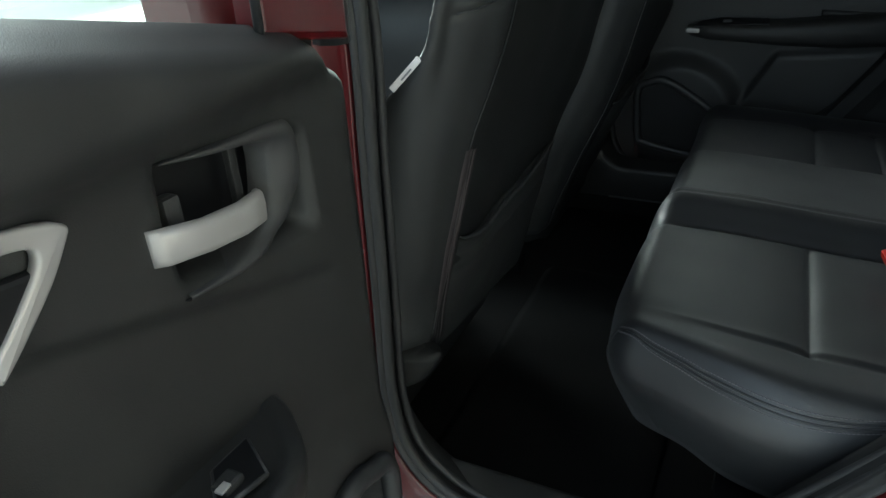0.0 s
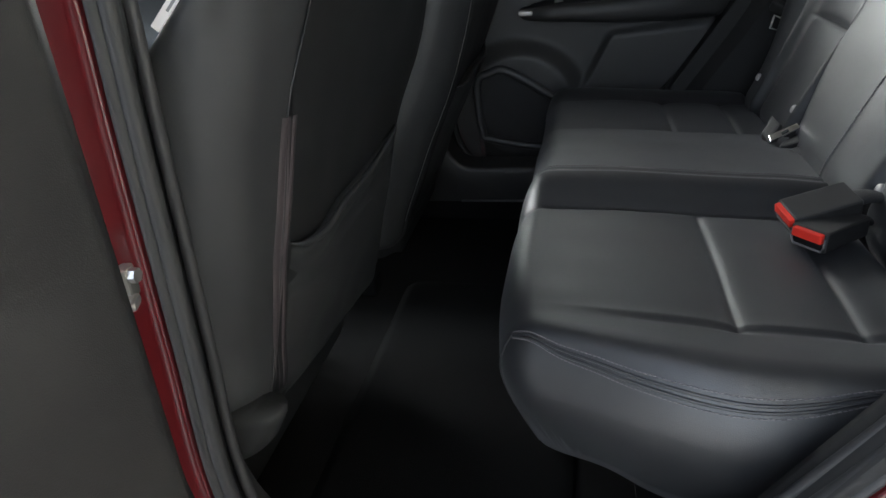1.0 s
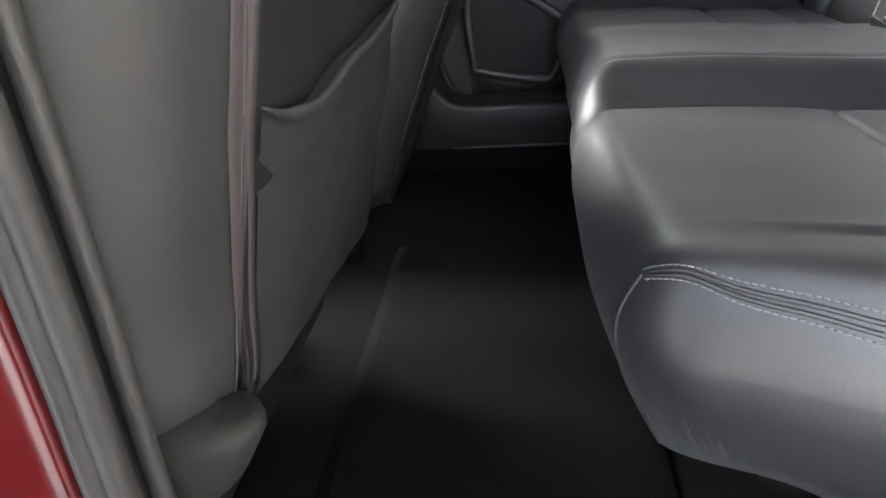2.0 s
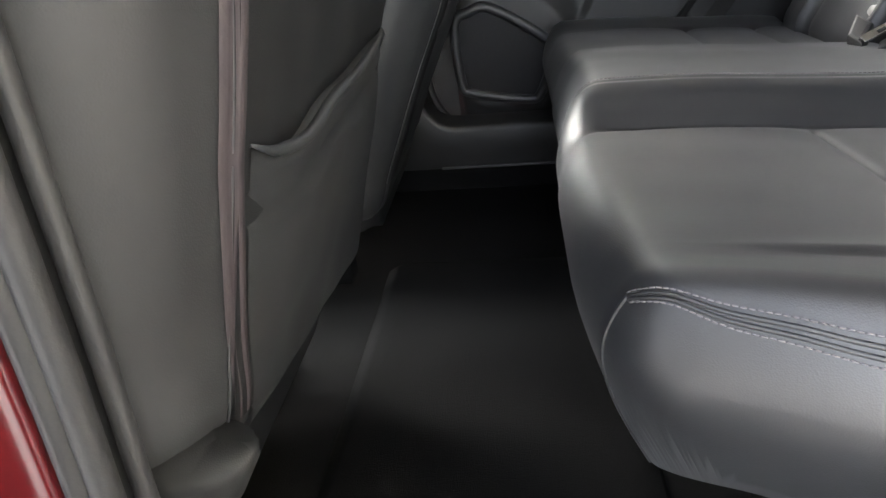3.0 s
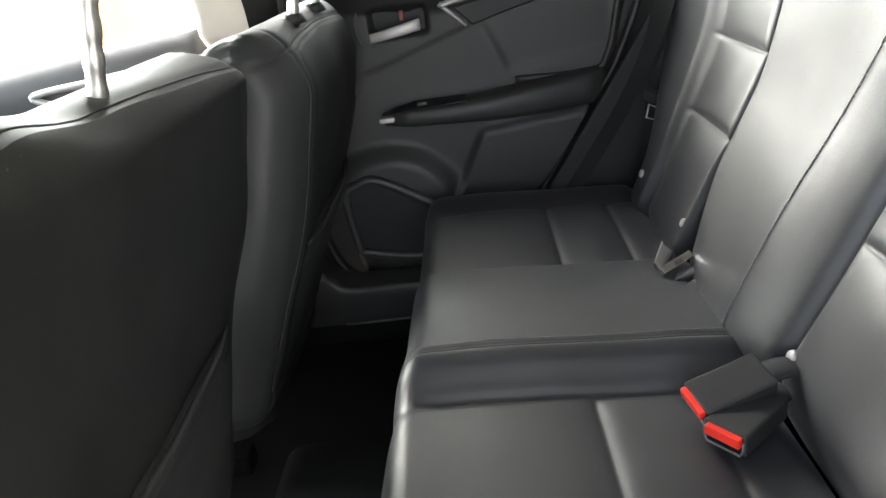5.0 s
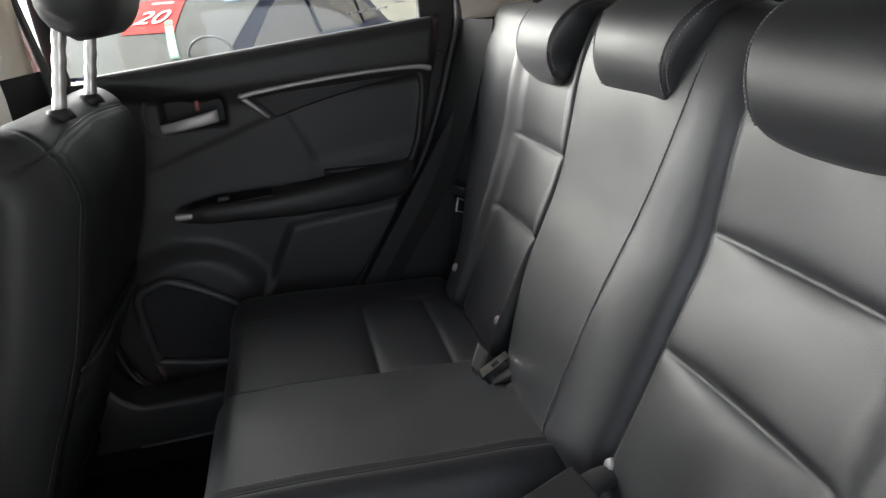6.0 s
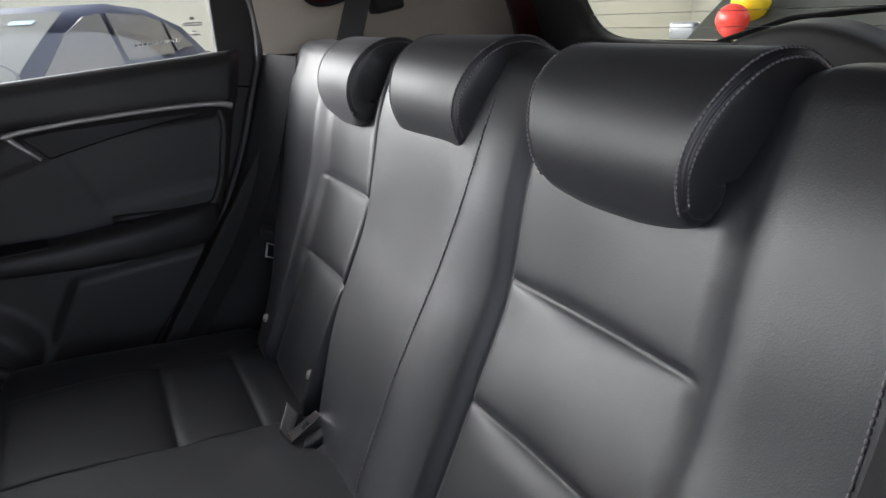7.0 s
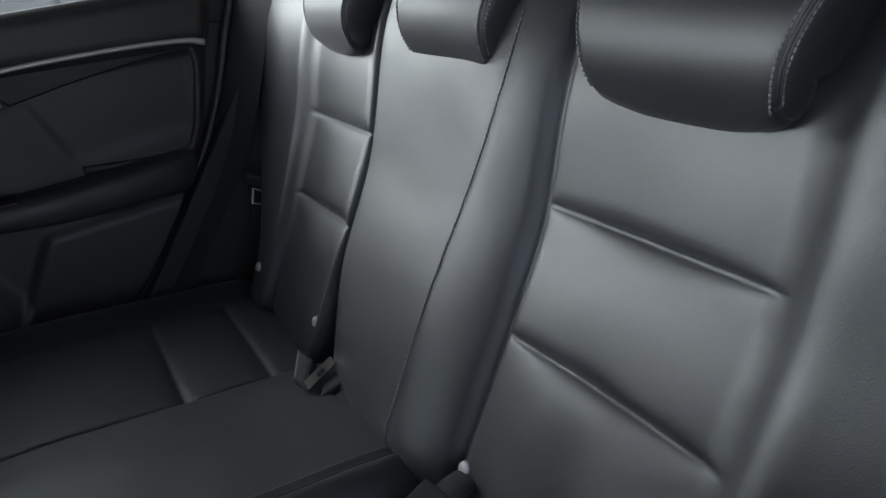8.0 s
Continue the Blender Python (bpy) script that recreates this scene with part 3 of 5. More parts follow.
def bench_place(x, y, h):
    tuck = max(0.0, 0.625 - h)
    tuck = tuck * tuck / (tuck + 0.055)
    y += corner_cut(x, y)
    y += 0.55 * tuck * smoothstep(0.86, 0.70, y) - 0.4 * tuck * smoothstep(1.75, 1.85, y)
    return (x + (0.55 * tuck - 0.018 * smoothstep(1.25, 1.05, y) * smoothstep(0.70, 0.92, y)) * smoothstep(0.05, -0.12, x), y, h)


def cushion(near):
    span = (0.662, 1.412) if near else (1.424, 1.845)
    ob = thing("rear_seat_cushion", (0.1, sum(span) / 2, 0.36), ("wide" if near else "narrow") + " black leather rear bench cushion with stitched creases", "car seat", "rear bench cushions")
    edges = (0.060, 0.04, 0.075, 0.022) if near else (0.060, 0.04, 0.02, 0.10)
    p = Pad((-0.150, 0.322), span, edges, 0.19, lambda x, y: cushion_top(x, y, 1 if near else -1), bench_place, power=2.6, box=2.6)
    fx = [(0.106, 0.02), (0.225, 0.02), (-0.13, 0.025)]
    fy = [(0.700, 0.025), (0.803, 0.020), (1.105, 0.03), (1.166, 0.012), (span[0], 0.03), (span[1], 0.03)] if near else [(1.70, 0.02), (1.405, 0.03), (span[0], 0.03), (span[1], 0.03)]
    p.build("upholstery", rimmed(axis(-0.150, 0.322, 0.012, fx, 0.003), edges[0], edges[1]), rimmed(axis(*span, 0.012, fy), edges[2], edges[3]), LEATHER, ob)
    if near:
        seam = spline([(-0.124, 0.713, 0), (-0.112, 0.703, 0), (-0.082, 0.692, 0), (-0.04, 0.688, 0), (0.0, 0.686, 0), (0.08, 0.686, 0), (0.146, 0.691, 0), (0.20, 0.700, 0), (0.27, 0.706, 0), (0.31, 0.708, 0)], 10)
        for o in (-0.0016, 0.0016):
            tube("piping", [p.at(v.x, v.y + o, 0.0002) for v in seam], 0.0017, LEATHER, ob, "piped seam along the side", 6)
        front = [p.at(-0.150 + 0.060 * (1 - q), 0.713 + 0.002 * q, 0.0004) for q in np.linspace(0.57, 0.999, 24)]
        tube("piping", front, 0.0016, LEATHER, ob, "seam down the front corner", 6)
        rows = [[p.at(v.x, v.y + o, 0.0006) for v in seam] for o in (-0.0042, 0.0048)]
        rows.append([p.at(x, 1.176, 0.0006) for x in np.linspace(-0.14, 0.305, 60)])
        stitches("stitching", rows, ob, step=0.0046, r=0.0007)
        tube("piping", [p.at(x, 1.166, 0.0002) for x in np.linspace(-0.148, 0.31, 60)], 0.0016, LEATHER_SOFT, ob, "", 6)
    return ob


cushion(True)
cushion(False)


def centre_seam(a):
    return 1.160 + 0.023 * smoothstep(0.50, 0.22, a) - 0.022 * smoothstep(0.34, 0.55, a)


def back_top(y, a, near):
    """How far the backrest's face stands proud of its panel creases."""
    m = y if near else 2 * CENTRE - y
    h = 0.0
    panel = smoothstep(0.822, 0.845, m) * (1 - smoothstep(1.070, 1.088, m))
    belly = math.sin(math.pi * min(1.0, max(0.0, (m - 0.838) / 0.245)))
    for c in (0.261, 0.393):        # sewn creases, deepest in the middle
        d = a - c
        h -= panel * (0.0035 * math.exp(-abs(d) / 0.003) + 0.0125 * belly * math.exp(-abs(d) / (0.006 if d > 0 else 0.021)))
    h += panel * (0.004 + 0.005 * belly)
    # outer bolster: rises from the panel's edge
    h += 0.024 * smoothstep(0.850, 0.800, m)
    h += -0.10 * max(0.0, 0.80 - m) - 0.03 * smoothstep(0.72, 0.60, m) ** 2 if near else 0.016 * smoothstep(0.80, 0.66, m) * smoothstep(0.12, 0.42, a)
    if near:
        h -= 0.009 * dent(m, 1.088, 0.007)
        rise = min(1.0, max(0.0, (m - 1.086) / 0.12))
        h += 0.036 * (1 - (1 - rise) ** 2.4) - 0.0010 * dent(m, centre_seam(a) - 0.004, 0.004)
    else:
        h += 0.014 * smoothstep(1.035, 1.062, m) * (1 - smoothstep(1.062, 1.085, m)) - 0.002 * dent(m, 1.036, 0.006)
    h += 0.031 * smoothstep(0.34, 0.545, a)          # swells towards the top, behind the headrests
    h += 0.0012 * noise.noise(Vector((y * 12, a * 12, 8.0)))
    return h


def headrest(parent, yc, half=0.105, lift_z=0.0):
    """A saddle-shaped headrest that hangs over the top of the backrest."""
    core = spline([(0.4545, 0, 1.080 + lift_z), (0.4415, 0, 1.107 + lift_z), (0.448, 0, 1.134 + lift_z), (0.469, 0, 1.1515 + lift_z), (0.496, 0, 1.153 + lift_z), (0.516, 0, 1.142 + lift_z)], 6)
    m = len(core)
    ts = [-1, -0.9997, -0.999, -0.9975, -0.995, -0.991, -0.986, -0.98, -0.974, -0.966, -0.958, -0.952, -0.946, -0.938, -0.93, -0.92, -0.905, -0.885, -0.86, -0.82, -0.77, -0.7, -0.62, -0.53, -0.43, -0.32, -0.2, -0.1, 0]
    ts = ts + [-t for t in ts[-2::-1]]

    def ring(t, lift=0.0):
        """Cross-section at t: front face from the bottom up, round the rear end, back down the rear face."""
        u = max(0.0, abs(t) - 0.84) / 0.16
        s = 0.02 + 0.98 * max(0.0, 1 - u ** 3.4) ** (1 / 3.4)
        w = 0.0288 * s * (1 - 0.08 * dent(abs(t), 0.952, 0.010))
        cut = 0.12 * abs(t) ** 3
        outer_side, inner_side = [], []
        for k in range(m):
            f = cut + (1 - cut) * k / (m - 1)
            y = yc + half * t * (0.80 + 0.22 * smoothstep(0.0, 0.6, f))        # narrower towards the foot
            a = f * (m - 1)
            i0 = min(int(a), m - 2)
            c = core[i0].lerp(core[i0 + 1], a - i0)
            d = (core[i0 + 1] - core[i0]).normalized()
            nn = Vector((-d.z, 0, d.x))
            outer_side.append(c + nn * (w + lift) + Vector((0, y, 0)))
            thin = w * (0.45 + 0.55 * smoothstep(0.0, 0.5, f))                  # the lip thins towards its foot
            inner_side.append(c - nn * thin + Vector((0, y, 0)))
            if k == 0:
                mid, rad = c + nn * (w - thin) / 2, (w + thin) / 2
                low = [mid - d * rad * math.sin(b) - nn * rad * math.cos(b) + Vector((0, y, 0)) for b in (math.pi * q / 6 for q in range(1, 6))]
            if k == m - 1:
                end = [c + d * w * math.sin(b) + nn * w * math.cos(b) + Vector((0, y, 0)) for b in (math.pi * q / 6 for q in range(1, 6))]
        # the hollow side is padded out, so that it rests against the backrest
        inner_side = [inner_side[k].lerp(inner_side[0].lerp(inner_side[-1], k / (m - 1)), 0.75) + Vector((0.024, 0, -0.012)) * math.sin(math.pi * k / (m - 1)) for k in range(m)]
        return outer_side + end + inner_side[::-1] + low

    n = len(ring(0))
    verts, faces = [], []
    for t in ts:
        verts += ring(t)
    for i in range(len(ts) - 1):
        for k in range(n):
            faces.append((i * n + k, i * n + (k + 1) % n, (i + 1) * n + (k + 1) % n, (i + 1) * n + k))
    faces.append(tuple(range(n))[::-1])
    faces.append(tuple(range((len(ts) - 1) * n, len(ts) * n)))
    bm = bmesh.new()
    bv = [bm.verts.new(v) for v in verts]
    for f in faces:
        bm.faces.new([bv[k] for k in f])
    hr = part("headrest", bm, LEATHER, parent, "black leather saddle headrest with grey stitching")
    rows = []
    for t in (-0.978, -0.922, 0.922, 0.978):
        r = ring(t, 0.0008)
        rows.append(r[:m + 2])
    stitches("stitching", rows, hr, step=0.0043, r=0.0010)
    for s in (-0.960, -0.944, 0.944, 0.960):
        tube("piping", ring(s, -0.0006)[:m + 2], 0.0016, LEATHER, hr, "", 6)
    return hr


def backrest(near):
    span = (0.615, 1.412) if near else (1.426, 1.885)
    ob = thing("rear_bench_back", (0.4, sum(span) / 2, 0.6), "black leather rear backrest " + ("with two saddle headrests" if near else "with one saddle headrest"), "car seat", "rear backrests")
    edges = (0.06, 0.028, 0.09, 0.045) if near else (0.018, 0.06, 0.06, 0.045)

    def place(y, a, h):
        if near:        # the middle part narrows towards its foot
            y -= 0.075 * smoothstep(1.2, 1.41, y) * smoothstep(0.26, 0.02, a)
        elif y > 1.60:  # the outer side draws in over the wheel arch
            y -= 0.60 * max(0.0, y - 1.62) * smoothstep(0.40, 0.10, a)
        return on_back(y, a, h)

    p = Pad(span, (0.015, 0.632), edges, 0.11, lambda y, a: back_top(y, a, near), place)
    fy = [(0.836, 0.03), (1.090, 0.03), (1.165, 0.02), (span[0], 0.03), (span[1], 0.03)] if near else [(1.664, 0.03), (1.45, 0.025), (span[0], 0.03), (span[1], 0.03)]
    p.build("upholstery", axis(*span, 0.012, fy), axis(0.015, 0.632, 0.012, [(0.261, 0.025), (0.393, 0.025), (0.632, 0.03)], 0.003), LEATHER, ob)
    if near:
        stitches("stitching", [[p.at(centre_seam(a), a, 0.0007) for a in np.linspace(0.05, 0.56, 90)]], ob)
        stitches("stitching", [[p.at(0.712 + o, a, 0.0007) for a in np.linspace(0.05, 0.50, 80)] for o in (-0.006, 0.006)], ob)
        tube("piping", [p.at(0.712, a, 0.0) for a in np.linspace(0.04, 0.52, 60)], 0.0018, LEATHER_SOFT, ob, "", 6)
        headrest(ob, 0.938, 0.105)
        headrest(ob, 1.24, 0.098, 0.006)
        dots = (0.805, 1.074)
    else:
        headrest(ob, 1.543, 0.082, 0.002)
        dots = (1.45, 1.785)
    for y in dots:
        q = p.at(y, 0.115, 0.0)
        bm = bmesh.new()
        bmesh.ops.create_cone(bm, cap_ends=True, segments=20, radius1=0.0085, radius2=0.0065, depth=0.005, matrix=Matrix.Translation(q + FWD * 0.002) @ FWD.to_track_quat("Z", "Y").to_matrix().to_4x4())
        part("anchor_button", bm, SILVER_PAINT, ob, "pale round child-seat anchor button")
    return ob


backrest(True)
backrest(False)


def buckle(at, turn, tilt, roll, label):
    ob = thing("seat_belt_buckle", at, label, "buckle", "rear belt buckles")
    m = Matrix.Translation(at) @ Euler((radians(roll), radians(tilt), radians(turn))).to_matrix().to_4x4()
    bm = bmesh.new()
    block_mesh(bm, m @ pose(0.045, 0, 0), (0.085, 0.047, 0.027), 0.004, 3)
    part("housing", bm, PLASTIC, ob, "", False)
    bm = bmesh.new()
    block_mesh(bm, m @ pose(0.001, 0, 0.0055), (0.010, 0.039, 0.012), 0.002)
    part("release_button", bm, RED_BUTTON, ob, "red release button", False)
    bm = bmesh.new()
    tube_mesh(bm, [m @ Vector((0.001, y, z)) for y, z in ((-0.0215, 0.006), (-0.0215, -0.004), (-0.0185, -0.0115), (0.0185, -0.0115), (0.0215, -0.004), (0.0215, 0.006))], 0.0014, 8)
    part("slot_rim", bm, SLOT_GREY, ob, "thin grey rim of the slot")
    bm = bmesh.new()
    block_mesh(bm, m @ pose(0.0025, 0, -0.0058), (0.002, 0.040, 0.0105), 0.0008)
    part("tongue_slot", bm, GLOSS, ob, "dark slot", False)
    pts = [m @ Vector((0.085, 0, 0)), m @ Vector((0.105, 0, -0.002)), m @ Vector((0.135, 0, -0.015))]
    tube("stalk", spline(pts, 6), 0.018, WEBBING, ob, "black webbing stalk", 10, flat=0.35)
    return ob


buckle((0.1974, 1.0371, 0.6822), 13, -12.6, 13, "black seat belt buckle with a red button on the bench")
buckle((0.212, 0.987, 0.6765), 40, 0, 0, "black seat belt buckle with a red button on the bench")

# metal tongue and dark buckle in the gap between the backrests
gap_buckle = thing("seat_belt_buckle", (0.30, 1.40, 0.66), "black buckle with a metal tongue pushed in between the backrests", "buckle", "rear belt buckles")
lie = Vector((-0.3, -0.35, 0.88)).normalized()
rest = Vector((-0.011, -0.035, 0.017))
prism("housing", [Vector(p) + rest - lie * 0.018 for p in ((0.244, 1.384, 0.683), (0.266, 1.417, 0.704), (0.276, 1.388, 0.696), (0.252, 1.357, 0.675))], lie, 0.018, PLASTIC, gap_buckle, "black buckle head", 0.004)
prism("slot", [Vector(p) + rest + lie * 0.0006 for p in ((0.251, 1.366, 0.6785), (0.268, 1.386, 0.692), (0.271, 1.383, 0.692), (0.254, 1.363, 0.6785))], lie, 0.0012, GLOSS, gap_buckle, "dark slot")
tongue = prism("tongue", [Vector(p) + rest + lie * 0.002 for p in ((0.254, 1.353, 0.675), (0.299, 1.364, 0.694), (0.296, 1.376, 0.698), (0.253, 1.368, 0.680))], lie, 0.0022, CHROME, gap_buckle, "steel belt tongue", 0.0008)
prism("hole", [Vector(p) + rest + lie * 0.0044 for p in ((0.272, 1.360, 0.6835), (0.282, 1.3625, 0.688), (0.281, 1.3675, 0.6895), (0.271, 1.365, 0.685))], lie, 0.0006, GLOSS, tongue)
prism("guide", [Vector(p) + rest - lie * 0.010 for p in ((0.262, 1.340, 0.672), (0.305, 1.338, 0.686), (0.312, 1.362, 0.696), (0.270, 1.352, 0.680))], lie, 0.009, PLASTIC, gap_buckle, "", 0.003)
tube("belt_bar", [Vector(p) + rest for p in ((0.299, 1.333, 0.682), (0.310, 1.340, 0.689), (0.322, 1.346, 0.695))], 0.003, SILVER, gap_buckle, "steel bar of the belt", 8)
prism("webbing", [Vector(p) + rest - lie * 0.004 for p in ((0.274, 1.328, 0.670), (0.304, 1.335, 0.684), (0.306, 1.318, 0.679), (0.292, 1.300, 0.667))], lie, 0.003, WEBBING, gap_buckle)

# far shoulder belt with its tongue parked on the pillar
belt = thing("seat_belt", (0.40, 1.86, 0.7), "black seat belt webbing with a steel tongue on the far pillar", "seat belt")
def ribbon(name, pts, wide, across, mat, parent, label=""):
    vs, fs = [], []
    ax = Vector(across).normalized() * wide / 2
    for p in pts:
        vs += [p - ax, p + ax]
    for i in range(len(pts) - 1):
        fs.append((2 * i, 2 * i + 1, 2 * i + 3, 2 * i + 2))
    bm = bmesh.new()
    bv = [bm.verts.new(v) for v in vs]
    for q in fs:
        bm.faces.new([bv[k] for k in q])
    got = bmesh.ops.extrude_face_region(bm, geom=list(bm.faces))
    n = (pts[1] - pts[0]).cross(ax).normalized()
    bmesh.ops.translate(bm, verts=[g for g in got["geom"] if isinstance(g, bmesh.types.BMVert)], vec=n * 0.0014)
    return part(name, bm, mat, parent, label, False)
ribbon("webbing", spline([(0.60, 1.80, 1.36), (0.56, 1.79, 1.25), (0.51, 1.775, 1.13), (0.44, 1.80, 1.0), (0.385, 1.825, 0.88), (0.355, 1.845, 0.78), (0.33, 1.855, 0.68)], 8), 0.046, (0.8, -0.55, -0.2), WEBBING, belt)
tongue = tube("tongue", [Vector(p) for p in ((0.331, 1.780, 0.797), (0.3375, 1.783, 0.822), (0.3535, 1.775, 0.815), (0.348, 1.773, 0.792))], 0.0024, SILVER, belt, "steel belt tongue", 8, True)
block("tongue_grip", pose(0.345, 1.790, 0.838, 20, 20, -25), (0.032, 0.018, 0.022), PLASTIC, belt, "black tongue grip", 0.004)
block("guide", pose(0.640, 1.86, 1.243, 0, -10, 0), (0.06, 0.05, 0.04), PLASTIC, belt, "black belt guide", 0.008)

# ---- front seats ----
FS_LEAN = math.atan(0.24)
FS_UP = Vector((math.sin(FS_LEAN), 0, math.cos(FS_LEAN)))
FS_N = Vector((math.cos(FS_LEAN), 0, -math.sin(FS_LEAN)))


def front_seat(yc, shift, outer, label):
    """outer: -1 when the door is on the low-y side."""
    ob = thing("front_seat", (-0.6 + shift, yc, 0.36), label, "car seat", "front seats")
    base = Vector((-0.407 + shift, yc, 0.50))
    foot = -0.05

    def width(a):
        return 0.275 + 0.025 * smoothstep(0.0, 0.25, a) - 0.010 * smoothstep(0.38, 0.62, a)

    def place(s, a, h):
        if outer < 0:       # the lower hem climbs towards the door
            a += (0.074 - 0.054 * s) * smoothstep(0.25, foot, a)
            thin = smoothstep(0.45, 0.57, a) * smoothstep(-0.30, -0.70, s)      # the shoulder thins towards its top
            a -= 0.033 * smoothstep(-0.50, 0.10, s) * smoothstep(0.54, 0.645, a)      # lower at the inner side
            if h < -0.035:
                h = -0.035 + (h + 0.035) * (1 - 0.72 * thin)
        return base + Vector((-0.058 * smoothstep(0.42, -0.02, a) * (outer > 0), s * width(a) + (0.008 + 0.032 * smoothstep(0.28, 0.52, a)) * smoothstep(0.3, 1.0, s) * (outer < 0), 0.25 * min(0.0, h + 0.03) * smoothstep(0.1, 0.62, a))) + FS_UP * a + FS_N * h

    def side_seam(a):
        return 0.222 - (0.042 * smoothstep(0.43, 0.60, a) if outer < 0 else 0.0)

    def top_seam(s):
        return 0.632 - 0.05 * s * s if outer < 0 and s < 0 else (0.632 if outer < 0 else 0.590) - 0.02 * s * s

    def top(s, a):
        w = width(a)
        d = s * w
        h = 0.004 * noise.noise(Vector((s * 3, a * 8, yc)))
        h -= (0.030 - (0.036 if outer < 0 and s > 0 else 0.0) * smoothstep(0.15, 0.45, a)) * smoothstep(0.20, 0.31, abs(d))
        h -= 0.003 * dent(abs(d), 0.222, 0.004) * (outer > 0)
        h -= 0.045 * (smoothstep(0.51, 0.62, a) if outer > 0 else smoothstep(0.60, 0.66, a))
        h -= 0.004 * dent(a, top_seam(s), 0.004)
        return h

    crown = 0.645 if outer < 0 else 0.612
    p = Pad((-1, 1), (foot, crown), (0.15, 0.09 if outer < 0 else 0.15, 0.05, 0.050), 0.050 if outer < 0 else 0.040, top, place, under=0.050 if outer < 0 else 0.075)
    p.build("backrest", axis(-1, 1, 0.035, [(-0.78, 0.08), (0.78, 0.08), (-1, 0.12), (1, 0.12)], 0.012), axis(foot, crown, 0.014, [(0.585, 0.05), (crown, 0.03)]), SEAT_BACK, ob)
    # seams of the cover
    for s in (-1, 1) if outer > 0 else (-1,):
        tube("piping", [p.at(s * side_seam(a) / width(a), a, 0.0012) for a in np.linspace(0.02, crown - 0.037, 50)], 0.0011, SEAT_BACK, ob, "", 6)
    tube("piping", [p.at(s, top_seam(s), 0.001) for s in np.linspace(-0.93, 0.93, 60)], 0.0013, LEATHER_SOFT, ob, "", 6)
    # darker centre panel between the side seams
    verts, faces = [], []
    for t in np.linspace(0.0, 1.0, 44):
        for k in range(26):
            a = 0.02 + 0.56 * t
            d = (1 - k / 25) * (-0.2 if outer > 0 else 0.002 - side_seam(a)) + k / 25 * (0.219 if outer > 0 else 0.97 * width(a))
            a = 0.02 + (top_seam(-outer * d / width(a)) - 0.024) * t
            verts.append(p.at(-outer * d / width(a), a, 0.0012 if outer > 0 else 0.0034))
    for i in range(43):
        for k in range(25):
            faces.append((i * 26 + k, i * 26 + k + 1, (i + 1) * 26 + k + 1, (i + 1) * 26 + k))
    raw("back_panel", verts, faces, POCKET, ob, "dark centre panel of the seat back")
    # zip strip down the outer seam
    o = outer
    verts, faces = [], []
    for a in np.linspace(0.022 if outer < 0 else 0.06, 0.427, 40):
        drift = float(np.interp(a, (0.022, 0.29, 0.427), (-0.0105, 0.0095, 0.0045))) if outer < 0 else 0.0
        for d in (0.2035, 0.2065, 0.2125, 0.2140, 0.2205, 0.2245):
            s = o * (d + drift) / width(a)
            verts.append(p.at(s, a, {0.2035: 0.0010, 0.2065: 0.0036, 0.2125: 0.0036, 0.2140: 0.0012, 0.2205: 0.0034, 0.2245: 0.0012}[d]))
    for i in range(39):
        for k in range(5):
            faces.append((i * 6 + k, i * 6 + k + 1, (i + 1) * 6 + k + 1, (i + 1) * 6 + k))
    raw("zip_strip", verts, faces, ZIP, ob, "dark zip strip down the seam")
    # map pocket with a hemmed curved top edge
    def edge(s):
        q = s * o                                              # towards the door side
        return 0.291 - 0.009 * dent(q, 0.45, 0.20) + 0.016 * smoothstep(0.60, 0.80, q)
    us = np.linspace(-0.70, 0.70, 50)
    verts, faces = [], []
    rows = 26
    for s in us:
        for k in range(rows):
            a0 = -0.02 if outer < 0 else 0.03
            a = a0 + (edge(s) - a0) * k / (rows - 1)
            puff = 0.004 + 0.012 * (k / (rows - 1)) * (1 - abs(s / 0.70) ** 4) - 0.005 * dent(a, edge(s) - 0.038, 0.004)
            verts.append(p.at(s, a, puff))
    for s in us:
        verts.append(p.at(s, edge(s) - 0.004, 0.001))
    n = len(us)
    for i in range(n - 1):
        for k in range(rows - 1):
            faces.append((i * rows + k, (i + 1) * rows + k, (i + 1) * rows + k + 1, i * rows + k + 1))
        faces.append((i * rows + rows - 1, (i + 1) * rows + rows - 1, n * rows + i + 1, n * rows + i))
    pk = raw("map_pocket", verts, faces, SEAT_BACK, ob, "slack map pocket with a hemmed edge")
    hem = [p.at(s, edge(s), 0.016 - 0.012 * abs(s / 0.70) ** 4) for s in us]
    tube("hem", hem, lambda t: 0.0042 * min(1.0, 0.25 + 10 * t, 0.25 + 10 * (1 - t)), SEAT_BACK, pk, "", 8)
    # headrest on two posts
    for s in (-0.085, 0.085):
        q = place(s / width(0.57), 0.585, -0.062)
        tube("post", [q + FS_UP * (0.17 * k / 40) for k in range(41)], lambda t: 0.0088 + 0.0005 * math.tanh(4 * math.sin(38 * t)), SILVER, ob, "steel headrest post", 12)
        bm = bmesh.new()
        bmesh.ops.create_cone(bm, cap_ends=True, segments=20, radius1=0.02, radius2=0.014, depth=0.014, matrix=Matrix.Translation(q + FS_UP * 0.022))
        part("post_collar", bm, PLASTIC, ob, "black post collar")
    hp = Pad((-0.135, 0.135), (0.0, 0.19), (0.07, 0.07, 0.06, 0.08), 0.05, lambda u, v: 0.05, lambda u, v, h: base + Vector((0, u, 0)) + FS_UP * (0.695 + v) + FS_N * (h - 0.040), under=0.055)
